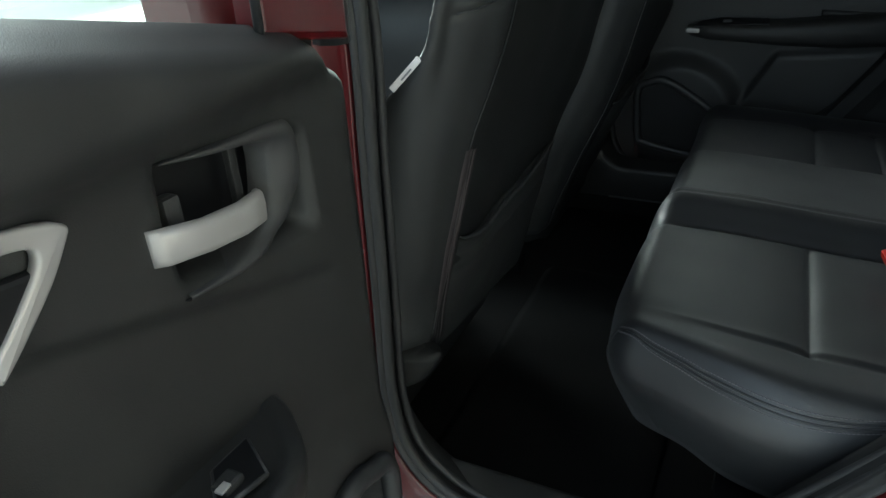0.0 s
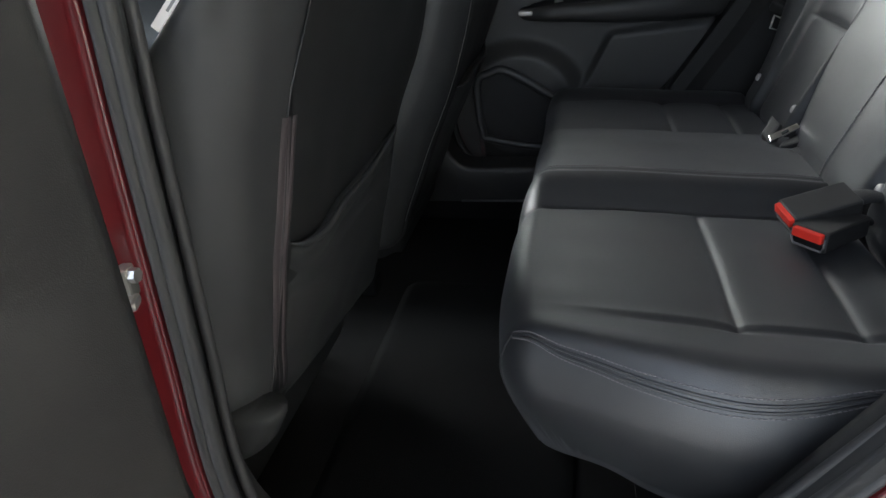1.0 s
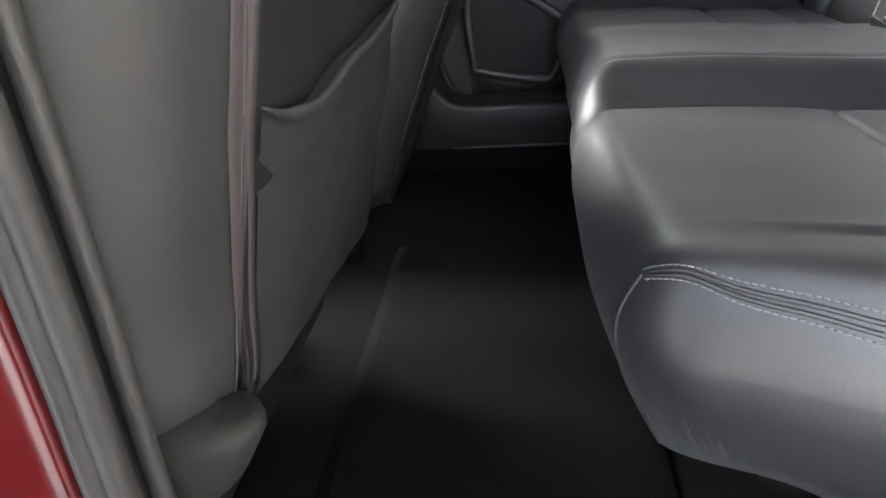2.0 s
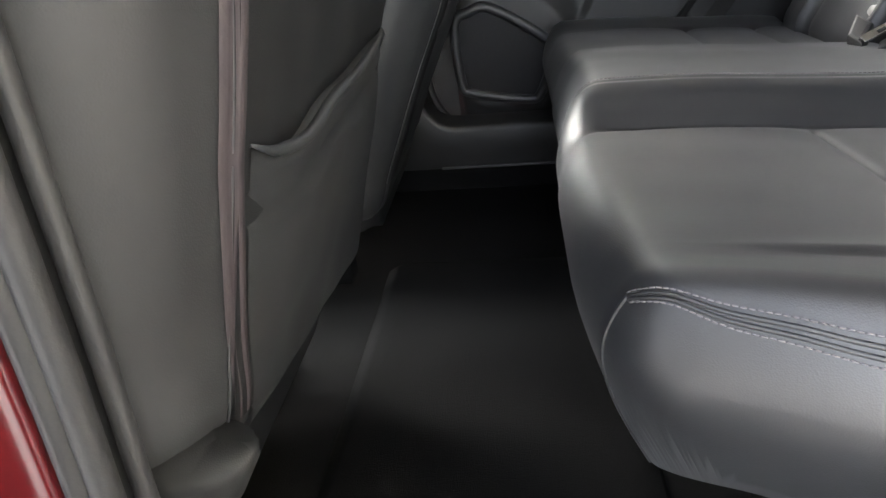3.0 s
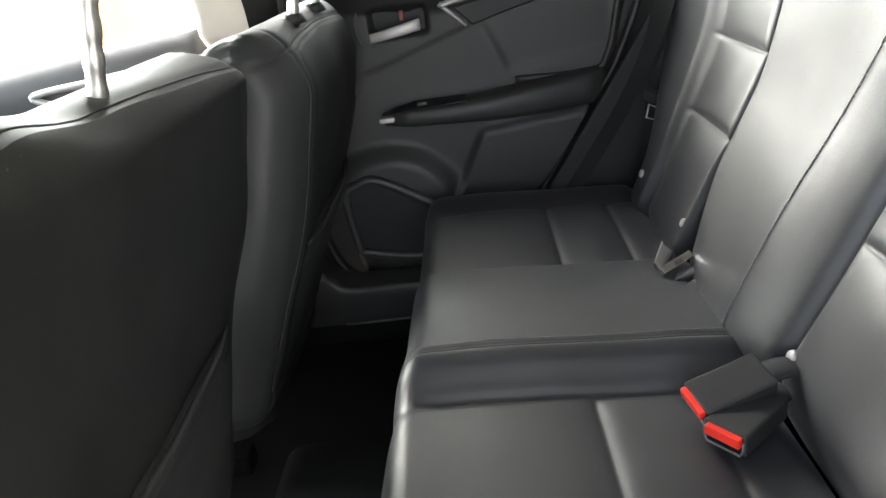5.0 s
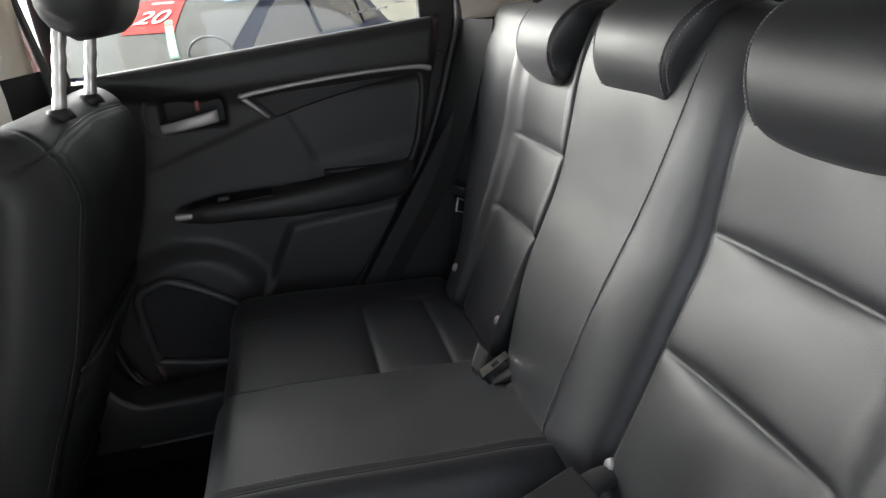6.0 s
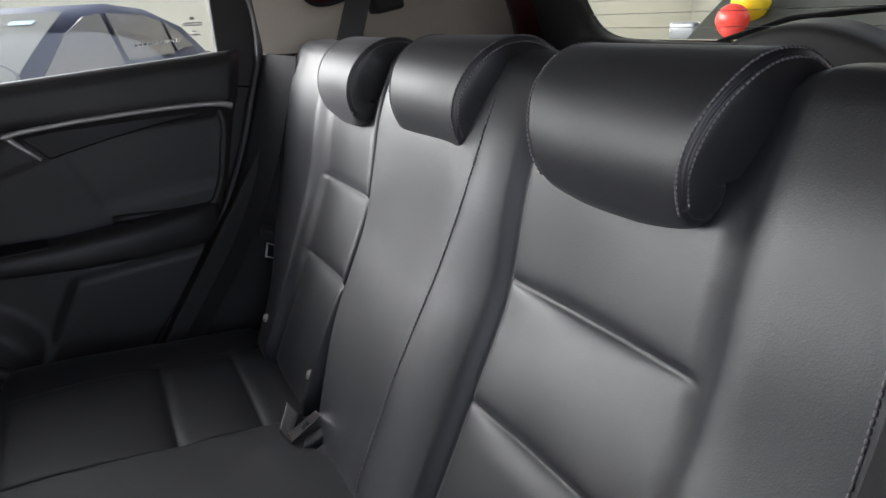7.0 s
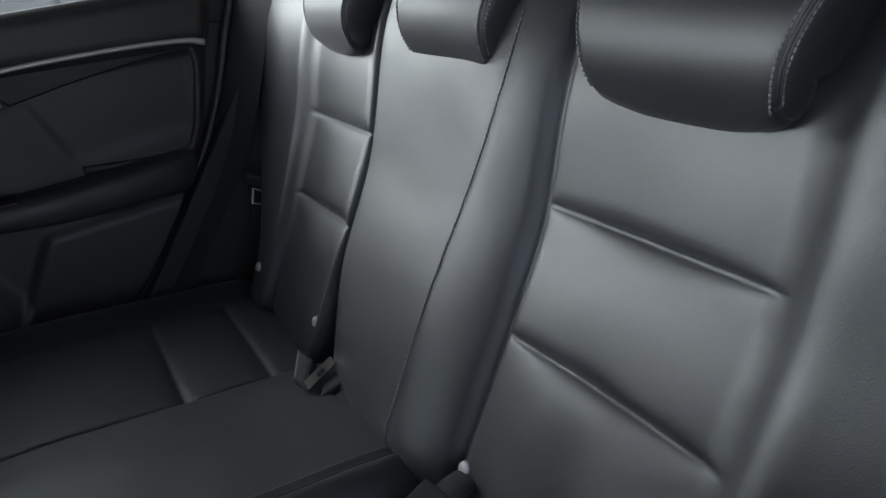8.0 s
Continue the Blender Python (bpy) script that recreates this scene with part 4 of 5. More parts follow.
    hp.build("headrest", axis(-0.135, 0.135, 0.012), axis(0.0, 0.19, 0.012), SEAT_BACK, ob, "dark headrest")
    # seat cushion, side shield and recliner cover
    rear = -0.46 + shift - 0.03 * (outer > 0)
    cu = Pad((-0.93 + shift, rear), (yc - 0.26, yc + 0.26), (0.09, 0.05, 0.08, 0.08), 0.17, lambda u, v: 0.04 * smoothstep(-0.5, -0.9, u - shift) + 0.02 * smoothstep(0.17, 0.23, abs(v - yc)), lambda u, v, h: (u, v, 0.60 + h))
    cu.build("seat", axis(-0.93 + shift, rear, 0.03), axis(yc - 0.26, yc + 0.26, 0.02), SEAT_BACK, ob)
    y0 = yc + outer * 0.262
    rc = Pad((-0.47 + shift, -0.345 + shift), (0.545, 0.630), (0.05, 0.050, 0.045, 0.012), 0.03, lambda u, v: 0.02, lambda u, v, h: (u + 0.55 * (v - 0.63), y0 + outer * h, v), under=0.03)
    if outer < 0:
        rc.build("recliner_cover", axis(-0.47 + shift, -0.345 + shift, 0.006), axis(0.545, 0.630, 0.006), TRIM_DARK, ob, "dark plastic recliner cover")
    for s in (-0.21, 0.21):
        bm = bmesh.new()
        block_mesh(bm, pose(-0.79 + shift, yc + s, 0.37), (0.50, 0.045, 0.04), 0.006)
        part("slide_rail", bm, CARPET, ob, "dark slide rail", False)
    tube("rail_lever", [(rear + 0.015, yc - outer * 0.20, 0.565), (rear + 0.028, yc - outer * 0.20, 0.555), (rear + 0.034, yc - outer * 0.198, 0.535)], 0.0018, SILVER, ob, "bare metal lever end", 8)
    return ob


near_seat = front_seat(0.935, 0.0, -1, "black front seat seen from behind, with map pocket and zip seam")
front_seat(1.597, 0.065, 1, "black front seat seen from behind, headrest on steel posts")

# ---- rear doors ----
REAR_EDGE = [(0.445, -0.02), (0.50, 0.02), (0.56, 0.07), (0.665, 0.165), (0.754, 0.235), (0.916, 0.305), (1.05, 0.335), (1.17, 0.36)]


def rear_edge(z):
    for (z0, x0), (z1, x1) in zip(REAR_EDGE, REAR_EDGE[1:]):
        if z <= z1:
            return x0 + (x1 - x0) * (z - z0) / (z1 - z0)
    return REAR_EDGE[-1][1]


FRONT = -0.32
SPEAKER = [(-0.308, 0.555), (-0.316, 0.675), (-0.285, 0.70), (-0.238, 0.704), (-0.13, 0.638), (-0.115, 0.60), (-0.14, 0.525), (-0.17, 0.512), (-0.285, 0.532)]


def belt_z(x, near=False):
    if near:
        return 1.108 + 0.20 * (x + 0.30) - 0.11 * max(0.0, x) - 0.016 * smoothstep(-0.26, -0.315, x)
    return 1.105 + 0.083 * (x + 0.395)


def inside_box(x, z, x0, x1, z0, z1, soft):
    return smoothstep(x0 - soft, x0 + soft, x) * (1 - smoothstep(x1 - soft, x1 + soft, x)) * smoothstep(z0 - soft, z0 + soft, z) * (1 - smoothstep(z1 - soft, z1 + soft, z))


def rear_door(F, at, label, pane_glass, front_edge, sink=0.0):
    """F maps (x along, n inwards, z) of a rear door into the world."""
    d = thing("rear_door", at, label, "car door", "rear doors")
    near = sink > 0
    cx0, cx1, cz0, cz1 = (-0.246, -0.118, 0.978, 1.050) if near else (-0.200, -0.085, 1.003, 1.055)

    def relief(x, z):
        n = 0.0
        if near:
            edge = 1.068 + 0.06 * (-0.107 - x)
            n += 0.022 * smoothstep(edge - 0.003, edge + 0.030, z) + 0.004 * smoothstep(edge - 0.003, edge + 0.003, z) * smoothstep(-0.08, -0.13, x)
        else:
            edge = max(1.037, 1.081 - 0.22 * (x + 0.3245)) + 0.012 * smoothstep(-0.10, 0.30, x)
            n += 0.022 * smoothstep(edge - 0.006, edge + 0.040, z) + 0.004 * smoothstep(edge - 0.004, edge + 0.004, z) * smoothstep(-0.08, -0.14, x)   # shoulder under the window
        n -= (0.05 if near else 0.012) * smoothstep(belt_z(x, near) - 0.035, belt_z(x, near) + 0.004, z) ** 2       # rolls over into the belt
        n -= 0.034 * inside_box(x, z - (0.16 * (x + 0.2) if near else 0.0), cx0, cx1, cz0, cz1, 0.006)                   # handle cup
        line = 0.885 + 0.10 * (x - 0.0)
        n -= 0.005 * smoothstep(-0.010, 0.010, x - 0.028 - 0.457 * (1.012 - z)) * smoothstep(line, line + 0.02, z) * (1 - smoothstep(1.03 + 0.05 * x, 1.045 + 0.05 * x, z)) * (1 - smoothstep(0.29, 0.305, x))   # soft insert
        n += 0.012 * smoothstep(-0.012, 0.014, x + 0.045 - 0.51 * (z - 0.684)) * (1 - smoothstep(0.768 + 0.09 * x, 0.792 + 0.09 * x, z))   # pocket below the armrest
        low = 1.004 + 0.315 * x
        n -= (0.009 if near else 0.003) * smoothstep(low + 0.005, low - 0.005, z) * smoothstep(0.06, 0.0, x) * smoothstep(-0.30, -0.20, x) * smoothstep(0.84, 0.93, z)
        r = math.hypot((x + 0.215) / 0.145, (z - 0.615) / 0.135)
        n += (0.030 - 2.6 * sink) * smoothstep(1.25, 0.85, r)                                     # speaker bulge
        n -= 0.008 * (1 - smoothstep(FRONT, FRONT + 0.015, x))
        n -= 0.02 * smoothstep(rear_edge(z) - 0.02, rear_edge(z), x)
        return n

    verts, faces = [], []
    nz = 100
    rows01 = [k / nz for k in range(nz + 1)]
    for u in [k / 124 for k in range(125)]:
        for t in rows01:
            zz = 0.445 + t * 0.71
            xr = rear_edge(zz)
            x = FRONT + (xr - FRONT) * u
            z = 0.445 + t * (belt_z(x, near) - 0.445)
            x = FRONT + (rear_edge(z) - FRONT) * u
            verts.append(F(x, relief(x, z), z))
    m = nz + 1
    for i in range(124):
        for j in range(nz):
            faces.append((i * m + j, (i + 1) * m + j, (i + 1) * m + j + 1, i * m + j + 1))
    bm = bmesh.new()
    bv = [bm.verts.new(v) for v in verts]
    for q in faces:
        bm.faces.new([bv[k] for k in q])
    rim = [e for e in bm.edges if e.is_boundary]
    got = bmesh.ops.extrude_edge_only(bm, edges=rim)
    shift = F(0, -0.05, 0) - F(0, 0, 0)
    bmesh.ops.translate(bm, verts=[g for g in got["geom"] if isinstance(g, bmesh.types.BMVert)], vec=shift)
    part("trim_panel", bm, PLASTIC, d)
    # painted leaf behind the trim
    ring = [(max(p.x, front_edge), p.z) for p in opening(0.0, 0.030, 4) if p.z < 1.14]
    k = max(range(len(ring)), key=lambda q: abs(ring[q][0] - ring[q - 1][0]) + abs(ring[q][1] - ring[q - 1][1]))
    ring = ring[k:] + ring[:k]
    bm = bmesh.new()
    prism_mesh(bm, [F(x, -0.030, z) for x, z in ring], F(0, -1, 0) - F(0, 0, 0), 0.020, 0.0)
    part("inner_frame", bm, PLASTIC, d, "black door frame behind the trim", False)
    bm = bmesh.new()
    prism_mesh(bm, [F(x, -0.051, z) for x, z in ring], F(0, -1, 0) - F(0, 0, 0), 0.075, 0.0)
    part("door_skin", bm, RED_PAINT, d, "red painted door leaf", False)
    # window frame and pane
    fr = [(-0.372, 1.08), (-0.382, 1.36), (-0.33, 1.41), (-0.15, 1.425), (0.10, 1.415), (0.255, 1.372), (0.362, 1.275), (0.380, 1.18), (0.36, 1.08)]
    tube("window_frame", [F(x, -0.05 - 0.1 * max(0, z - 1.15), z) for x, z in [(v.x, v.y) for v in spline([Vector((x, z, 0)) for x, z in fr], 6)]], 0.017, RUBBER, d, "black window frame", 8)
    prism("frame_corner", [F(x, -0.045, z) for x, z in ((0.322, 1.10), (0.400, 1.09), (0.412, 1.14), (0.412, 1.24), (0.385, 1.31), (0.318, 1.345))], F(0, 1, 0) - F(0, 0, 0), 0.02, PLASTIC, d, "black window frame corner", 0.004)
    pane = prism("window_glass", [F(x, -0.06 - 0.1 * max(0, z - 1.15), z) for x, z in ((-0.375, 1.08), (0.37, 1.15), (0.355, 1.27), (0.25, 1.365), (0.10, 1.41), (-0.15, 1.42), (-0.375, 1.37))], F(0, 1, 0) - F(0, 0, 0), 0.004, pane_glass, d, "window glass")
    pane.visible_shadow = False
    if sink:
        prism("painted_frame", [F(x, -0.032, z) for x, z in ((-0.345, 1.09), (-0.238, 1.11), (-0.245, 1.39), (-0.345, 1.36))], F(0, 1, 0) - F(0, 0, 0), 0.02, RED_PAINT, d, "red painted window frame", 0.006)
        tube("frame_seal", [F(x, -0.012, z) for x, z in ((-0.236, 1.10), (-0.238, 1.2), (-0.243, 1.39))], 0.0035, RUBBER, d, "black window seal", 8)
    ridge = spline([Vector(v) for v in ((0.285, 1.078, 0), (0.312, 1.066, 0), (0.322, 1.035, 0), (0.314, 0.98, 0), (0.296, 0.91, 0), (0.26, 0.878, 0), (0.10, 0.880, 0))], 8)
    bm = bmesh.new()
    tube_mesh(bm, [F(v.x - 0.012, 0.001, v.y) for v in ridge], 0.007, 8)
    part("insert_border", bm, PLASTIC, d, "rounded border of the soft insert")
    # silver strip with its hook
    tail = ((0.08, 1.073, 0), (0.0, 1.0675, 0), (-0.012, 1.0660, 0)) if near else ((0.08, 1.066, 0), (-0.02, 1.056, 0), (-0.050, 1.050, 0))
    line = spline([Vector(v) for v in ((0.326, 1.068, 0), (0.295, 1.074, 0), (0.20, 1.073, 0)) + tail], 8)
    bm = bmesh.new()
    tube_mesh(bm, [F(v.x, relief(v.x, v.y + 0.012) * 0.3 + 0.012 - sink, v.y) for v in line], lambda t: 0.0060 + 0.0025 * smoothstep(0.3, 0.0, t) + 0.0016 * smoothstep(0.7, 1.0, t), 10, flat=0.75)
    if near:
        hook = spline([Vector((x, z, 0)) for x, z in ((-0.036, 1.0671), (-0.0466, 1.0630), (-0.0502, 1.0590), (-0.0472, 1.0531), (-0.0338, 1.0362), (-0.015, 1.0181), (0.0001, 1.0052), (0.006, 1.002), (0.007, 1.011),
                                                      (-0.0094, 1.0266), (-0.0259, 1.0438), (-0.0305, 1.0522), (-0.028, 1.0574), (-0.0165, 1.0603), (-0.006, 1.0612), (-0.004, 1.0725), (-0.0204, 1.0706))], 5, True)
        prism_mesh(bm, [F(v.x, 0.002, v.y) for v in hook], F(0, 1, 0) - F(0, 0, 0), 0.007, 0.0022, 3)
    else:
        tube_mesh(bm, [F(x, 0.011 - sink, z) for x, z in ((-0.054, 1.054), (-0.040, 1.041), (-0.020, 1.022), (-0.002, 1.005))], lambda t: 0.0078 - 0.0030 * t, 10, flat=0.75)
    part("silver_strip", bm, SILVER_PAINT, d, "silver trim strip with a hooked end")
    gl = [(-0.030, 1.045), (0.08, 1.058), (0.20, 1.066), (0.29, 1.067), (0.31, 1.060), (0.20, 1.045), (0.10, 1.025), (0.010, 1.003)]
    prism("gloss_insert", [F(x, -0.004, z) for x, z in gl], F(0, 1, 0) - F(0, 0, 0), 0.010, GLOSS, d, "gloss black insert under the strip", 0.003)
    # handle
    cup = [(cx0 + 0.002, cz0 + 0.001), (cx1 - 0.003, cz0 + 0.001), (cx1 - 0.003, cz1 - 0.001 + (0.012 if near else 0.0)), (cx0 + 0.002, cz1 - 0.001 - (0.007 if near else 0.0))]
    prism("handle_cup", [F(x, -0.030, z) for x, z in cup], F(0, 1, 0) - F(0, 0, 0), 0.003, GLOSS, d, "dark handle recess", 0.001)
    bm = bmesh.new()
    tip = [(-0.196, 0.006, 1.0085, 0.0105), (-0.190, 0.011, 1.0088, 0.0120), (-0.168, 0.015, 1.0100, 0.0118)] if near else [(-0.206, 0.006, 1.004, 0.0092), (-0.200, 0.011, 1.0045, 0.0098), (-0.170, 0.015, 1.0085, 0.0105)]
    pts = tip + [(-0.135, 0.016, 1.0140, 0.0115), (-0.104, 0.013, 1.0195, 0.0122), (-0.097, 0.009, 1.0205, 0.0120)]
    rings = []
    for x, n, z, r in pts:
        rings.append([bm.verts.new(F(x, n - sink * 1.2 + 0.0065 * math.cos(a) * (1 if abs(math.cos(a)) < 0.8 else 0.9), z + r * math.copysign(abs(math.sin(a)) ** 0.6, math.sin(a)))) for a in (math.tau * k / 16 for k in range(16))])
    for a, b in zip(rings, rings[1:]):
        for k in range(16):
            bm.faces.new((a[k], a[(k + 1) % 16], b[(k + 1) % 16], b[k]))
    bm.faces.new(rings[0])
    bm.faces.new(rings[-1][::-1])
    part("handle", bm, SILVER_PAINT, d, "silver door handle")
    if near:
        block("lock_knob", Matrix.Translation(F(-0.130, -0.016, 1.022)), (0.012, 0.014, 0.034), PLASTIC_GREY, d, "small grey lock knob", 0.003)
        block("latch_bar", Matrix.Translation(F(-0.184, -0.010, 1.030)), (0.006, 0.007, 0.046), PLASTIC, d, "thin bar in the handle recess", 0.001)
    else:
        block("lock_knob", Matrix.Translation(F(-0.135, -0.012, 1.040)), (0.010, 0.010, 0.020), LOCK_RED, d, "small dull red lock knob", 0.003)
    if near:
        # broad flange that turns round the recess
        inner = spline([Vector(v) for v in ((-0.120, 1.064, 0), (-0.17, 1.056, 0), (-0.203, 1.051, 0), (-0.213, 1.042, 0), (-0.210, 1.012, 0), (-0.202, 0.992, 0), (-0.160, 0.980, 0), (-0.115, 0.980, 0))], 8)
        bezel_loops = []
        for g, lift in ((-0.004, -0.014), (0.0, -0.001), (0.004, 0.0035), (0.018, 0.005), (0.026, 0.0035), (0.030, -0.002)):
            lp = []
            for i, v in enumerate(inner):
                k = i / (len(inner) - 1)
                wide = g * (0.12 + 0.88 * dent(k, 0.52, 0.26)) if g > 0 else g
                c = Vector((-0.165, 1.018, 0))
                q = v + (v - c).normalized() * wide
                lp.append(F(q.x, relief(min(-0.12, q.x - 0.012), min(q.y, 1.060)) * 0.2 + lift, q.y))
            bezel_loops.append(lp)
        strip_between("handle_bezel", bezel_loops, PLASTIC_GREY, d, "grey flange round the handle recess", closed=False)
    else:
        bez = spline([Vector(v) for v in ((-0.085, 1.066, 0), (-0.16, 1.068, 0), (-0.212, 1.066, 0), (-0.230, 1.050, 0), (-0.232, 1.020, 0), (-0.222, 0.994, 0), (-0.200, 0.985, 0))], 6)
        bm = bmesh.new()
        tube_mesh(bm, [F(v.x, relief(v.x - 0.02, v.y) * 0.5 - 0.002, v.y) for v in bez], lambda t: 0.0025 + 0.003 * dent(t, 0.66, 0.30), 10, flat=0.8)
        part("handle_bezel", bm, PLASTIC_GREY, d, "grey bezel round the handle recess")
    # armrest: a lofted bar with a switch plate and a pull cup
    if near:
        # pod with a rimmed top plate that slopes down towards its tip
        side = [(v.x, v.y) for v in spline([Vector(v) for v in ((-0.173, -0.006, 0), (-0.1712, 0.003, 0), (-0.1640, 0.017, 0), (-0.1506, 0.034, 0), (-0.1286, 0.057, 0), (-0.1054, 0.069, 0), (-0.070, 0.076, 0), (0.02, 0.078, 0),
                                                                (0.14, 0.070, 0), (0.23, 0.045, 0), (0.27, 0.012, 0), (0.275, -0.006, 0))], 6)]
        mid = (0.03, -0.006)

        def level(x):
            return 0.8595 + 0.155 * (x + 0.172) * (1 - smoothstep(0.0, 0.3, x) * 0.4)

        loops = []
        for g, down in ((0.0, 0.0045), (0.60, 0.0045), (0.865, 0.0045), (0.895, 0.0035), (0.91, 0.0005), (0.935, 0.0), (0.97, 0.0008), (0.993, 0.004), (1.0, 0.010), (0.985, 0.030), (0.93, 0.055), (0.80, 0.085), (0.55, 0.110)):
            loops.append([F(mid[0] + (x - mid[0]) * (0.3 + 0.7 * g if g < 0.85 else g), mid[1] + (n - mid[1]) * g, level(x) - down - 0.004 * smoothstep(0.0, 0.08, n)) for x, n in side])
        arm = strip_between("armrest", loops, PLASTIC, d, "black armrest pod with a rimmed top", closed=False)
        bm = bmesh.new()
        rim = [(-0.116, 0.018), (-0.080, 0.022), (-0.052, 0.052), (-0.092, 0.054)]
        for i in range(4):
            (x0, n0), (x1, n1) = rim[i], rim[(i + 1) % 4]
            tube_mesh(bm, [F(x0, n0, level(x0) - 0.005), F((x0 + x1) / 2, (n0 + n1) / 2, level((x0 + x1) / 2) - 0.005), F(x1, n1, level(x1) - 0.005)], 0.0022, 8)
        part("switch_bezel", bm, PLASTIC_GREY, arm, "thin bezel round the window switch")
        prism("switch_well", [F(x, n, level(x) - 0.0045) for x, n in rim], (0, 0, 1), 0.002, GLOSS, arm, "gloss black switch well", 0.0005)
        block("window_switch", Matrix.Translation(F(-0.072, 0.042, level(-0.074) + 0.000)), (0.014, 0.018, 0.007), PLASTIC, arm, "window switch", 0.003)
        block("switch_mark", Matrix.Translation(F(-0.065, 0.045, level(-0.074) + 0.0035)), (0.006, 0.009, 0.002), SILVER_PAINT, arm, "silver switch mark", 0.0006)
    else:
        secs = [(-0.206, 0.042, 0.838, 0.010, 0.010), (-0.195, 0.050, 0.838, 0.020, 0.014), (-0.15, 0.052, 0.838, 0.034, 0.020), (-0.06, 0.050, 0.838, 0.040, 0.024), (0.03, 0.046, 0.838, 0.042, 0.030),
                (0.14, 0.036, 0.842, 0.040, 0.036), (0.24, 0.024, 0.848, 0.032, 0.038), (0.285, 0.010, 0.852, 0.02, 0.034)]
        bm = bmesh.new()
        rings = []
        for k in range(len(secs) - 1):
            for s in range(5):
                t = s / 5
                x, n, z, rn, rz = (secs[k][q] * (1 - t) + secs[k + 1][q] * t for q in range(5))
                rings.append([bm.verts.new(F(x, n - 0.02 + rn * math.copysign(abs(math.cos(a)) ** 0.7, math.cos(a)), z + rz * math.copysign(abs(math.sin(a)) ** 0.6, math.sin(a)))) for a in (math.tau * q / 20 for q in range(20))])
        for a, b in zip(rings, rings[1:]):
            for q in range(20):
                bm.faces.new((a[q], a[(q + 1) % 20], b[(q + 1) % 20], b[q]))
        bm.faces.new(rings[0])
        bm.faces.new(rings[-1][::-1])
        arm = part("armrest", bm, PLASTIC, d, "black armrest")
        prism("switch_plate", [F(x, n, z) for x, n, z in ((-0.190, 0.055, 0.848), (-0.02, 0.060, 0.860), (-0.02, 0.020, 0.864), (-0.13, 0.010, 0.862), (-0.180, 0.025, 0.854))], (0, 0, 1), 0.004, GLOSS, arm, "gloss black switch plate", 0.002)
        block("window_switch", Matrix.Translation(F(-0.115, 0.036, 0.862)) , (0.022, 0.014, 0.010), PLASTIC, arm, "window switch", 0.003)
        block("silver_tip", Matrix.Translation(F(-0.192, 0.050, 0.8405)), (0.034, 0.02, 0.012), SILVER_PAINT, arm, "silver armrest tip", 0.005, 3)
    # speaker with raised rim
    ringline = spline([Vector((x + 4 * sink, z, 0)) for x, z in SPEAKER], 6, True)
    cx, cz = -0.215 + 4 * sink, 0.61
    bm = bmesh.new()
    tube_mesh(bm, [F(v.x, 0.038 - 2.7 * sink, v.y) for v in ringline], 0.0105, 12, True)
    part("speaker_rim", bm, RIM, d, "raised speaker rim")
    verts, faces = [F(cx, 0.036 - 2.7 * sink, cz)], []
    k = len(ringline)
    for q, g in enumerate((0.35, 0.7, 0.95)):
        verts += [F(cx + (v.x - cx) * g, 0.036 - 2.7 * sink - 0.005 * g * g, cz + (v.y - cz) * g) for v in ringline]
    for i in range(k):
        j = (i + 1) % k
        faces.append((0, 1 + i, 1 + j))
        for q in range(2):
            faces.append((1 + q * k + i, 1 + (q + 1) * k + i, 1 + (q + 1) * k + j, 1 + q * k + j))
    raw("speaker_grille", verts, faces, material("speaker_mesh", (0.030, 0.030, 0.032), 0.6, var=0.2, fine=0.8, fine_scale=900, bump=1.0, cells=True), d, "dark speaker grille")
    return d


far_door = rear_door(lambda x, n, z: Vector((x, 1.91 - n, z)), (0.0, 1.95, 0.45), "closed rear door with black trim, silver strip and pentagonal speaker", TINTED, -1.0)
rear_door(lambda x, n, z: Vector((-0.311 + n - 0.022 * x, 0.1435 - x + 0.022 * n, z)), (-0.33, 0.15, 0.45), "open rear door with black trim and silver handle", GLASS, FRONT + 0.004, 0.008)

# door check arm on the painted pillar
check = thing("door_hinge", (-0.40, 0.55, 0.80), "zinc door hinge bolted to the red pillar", "hinge")
block("leaf", pose(-0.392, 0.562, 0.834, 0, 0, 10), (0.010, 0.016, 0.026), SILVER, check, "", 0.003)
block("arm", pose(-0.386, 0.552, 0.822, 0, 0, 20), (0.012, 0.018, 0.008), SILVER, check, "", 0.003)
bm = bmesh.new()
bmesh.ops.create_cone(bm, cap_ends=True, segments=6, radius1=0.006, radius2=0.006, depth=0.008, matrix=pose(-0.385, 0.562, 0.840, 0, 90, 0))
part("bolt", bm, SILVER, check, "", False)

# rear floor mats
mt = Pad((-0.425, -0.06), (0.62, 1.445), (0.03, 0.03, 0.03, 0.03), 0.010, lambda u, v: 0.003 * noise.noise(Vector((u * 9, v * 9, 1))), lambda u, v, h: (u, v, FLOOR + 0.012 + h))
mt.build("floor_mat", axis(-0.425, -0.06, 0.02), axis(0.62, 1.445, 0.02), MAT, None, "dark woven floor mat on black carpet", category="floor mat")
prism("seat_base", [(0.02, 0.60, FLOOR), (0.55, 0.60, FLOOR), (0.55, 1.90, FLOOR), (0.02, 1.90, FLOOR)], (0, 0, 1), 0.12, CARPET, None, "carpeted rear seat base", kind="structure")

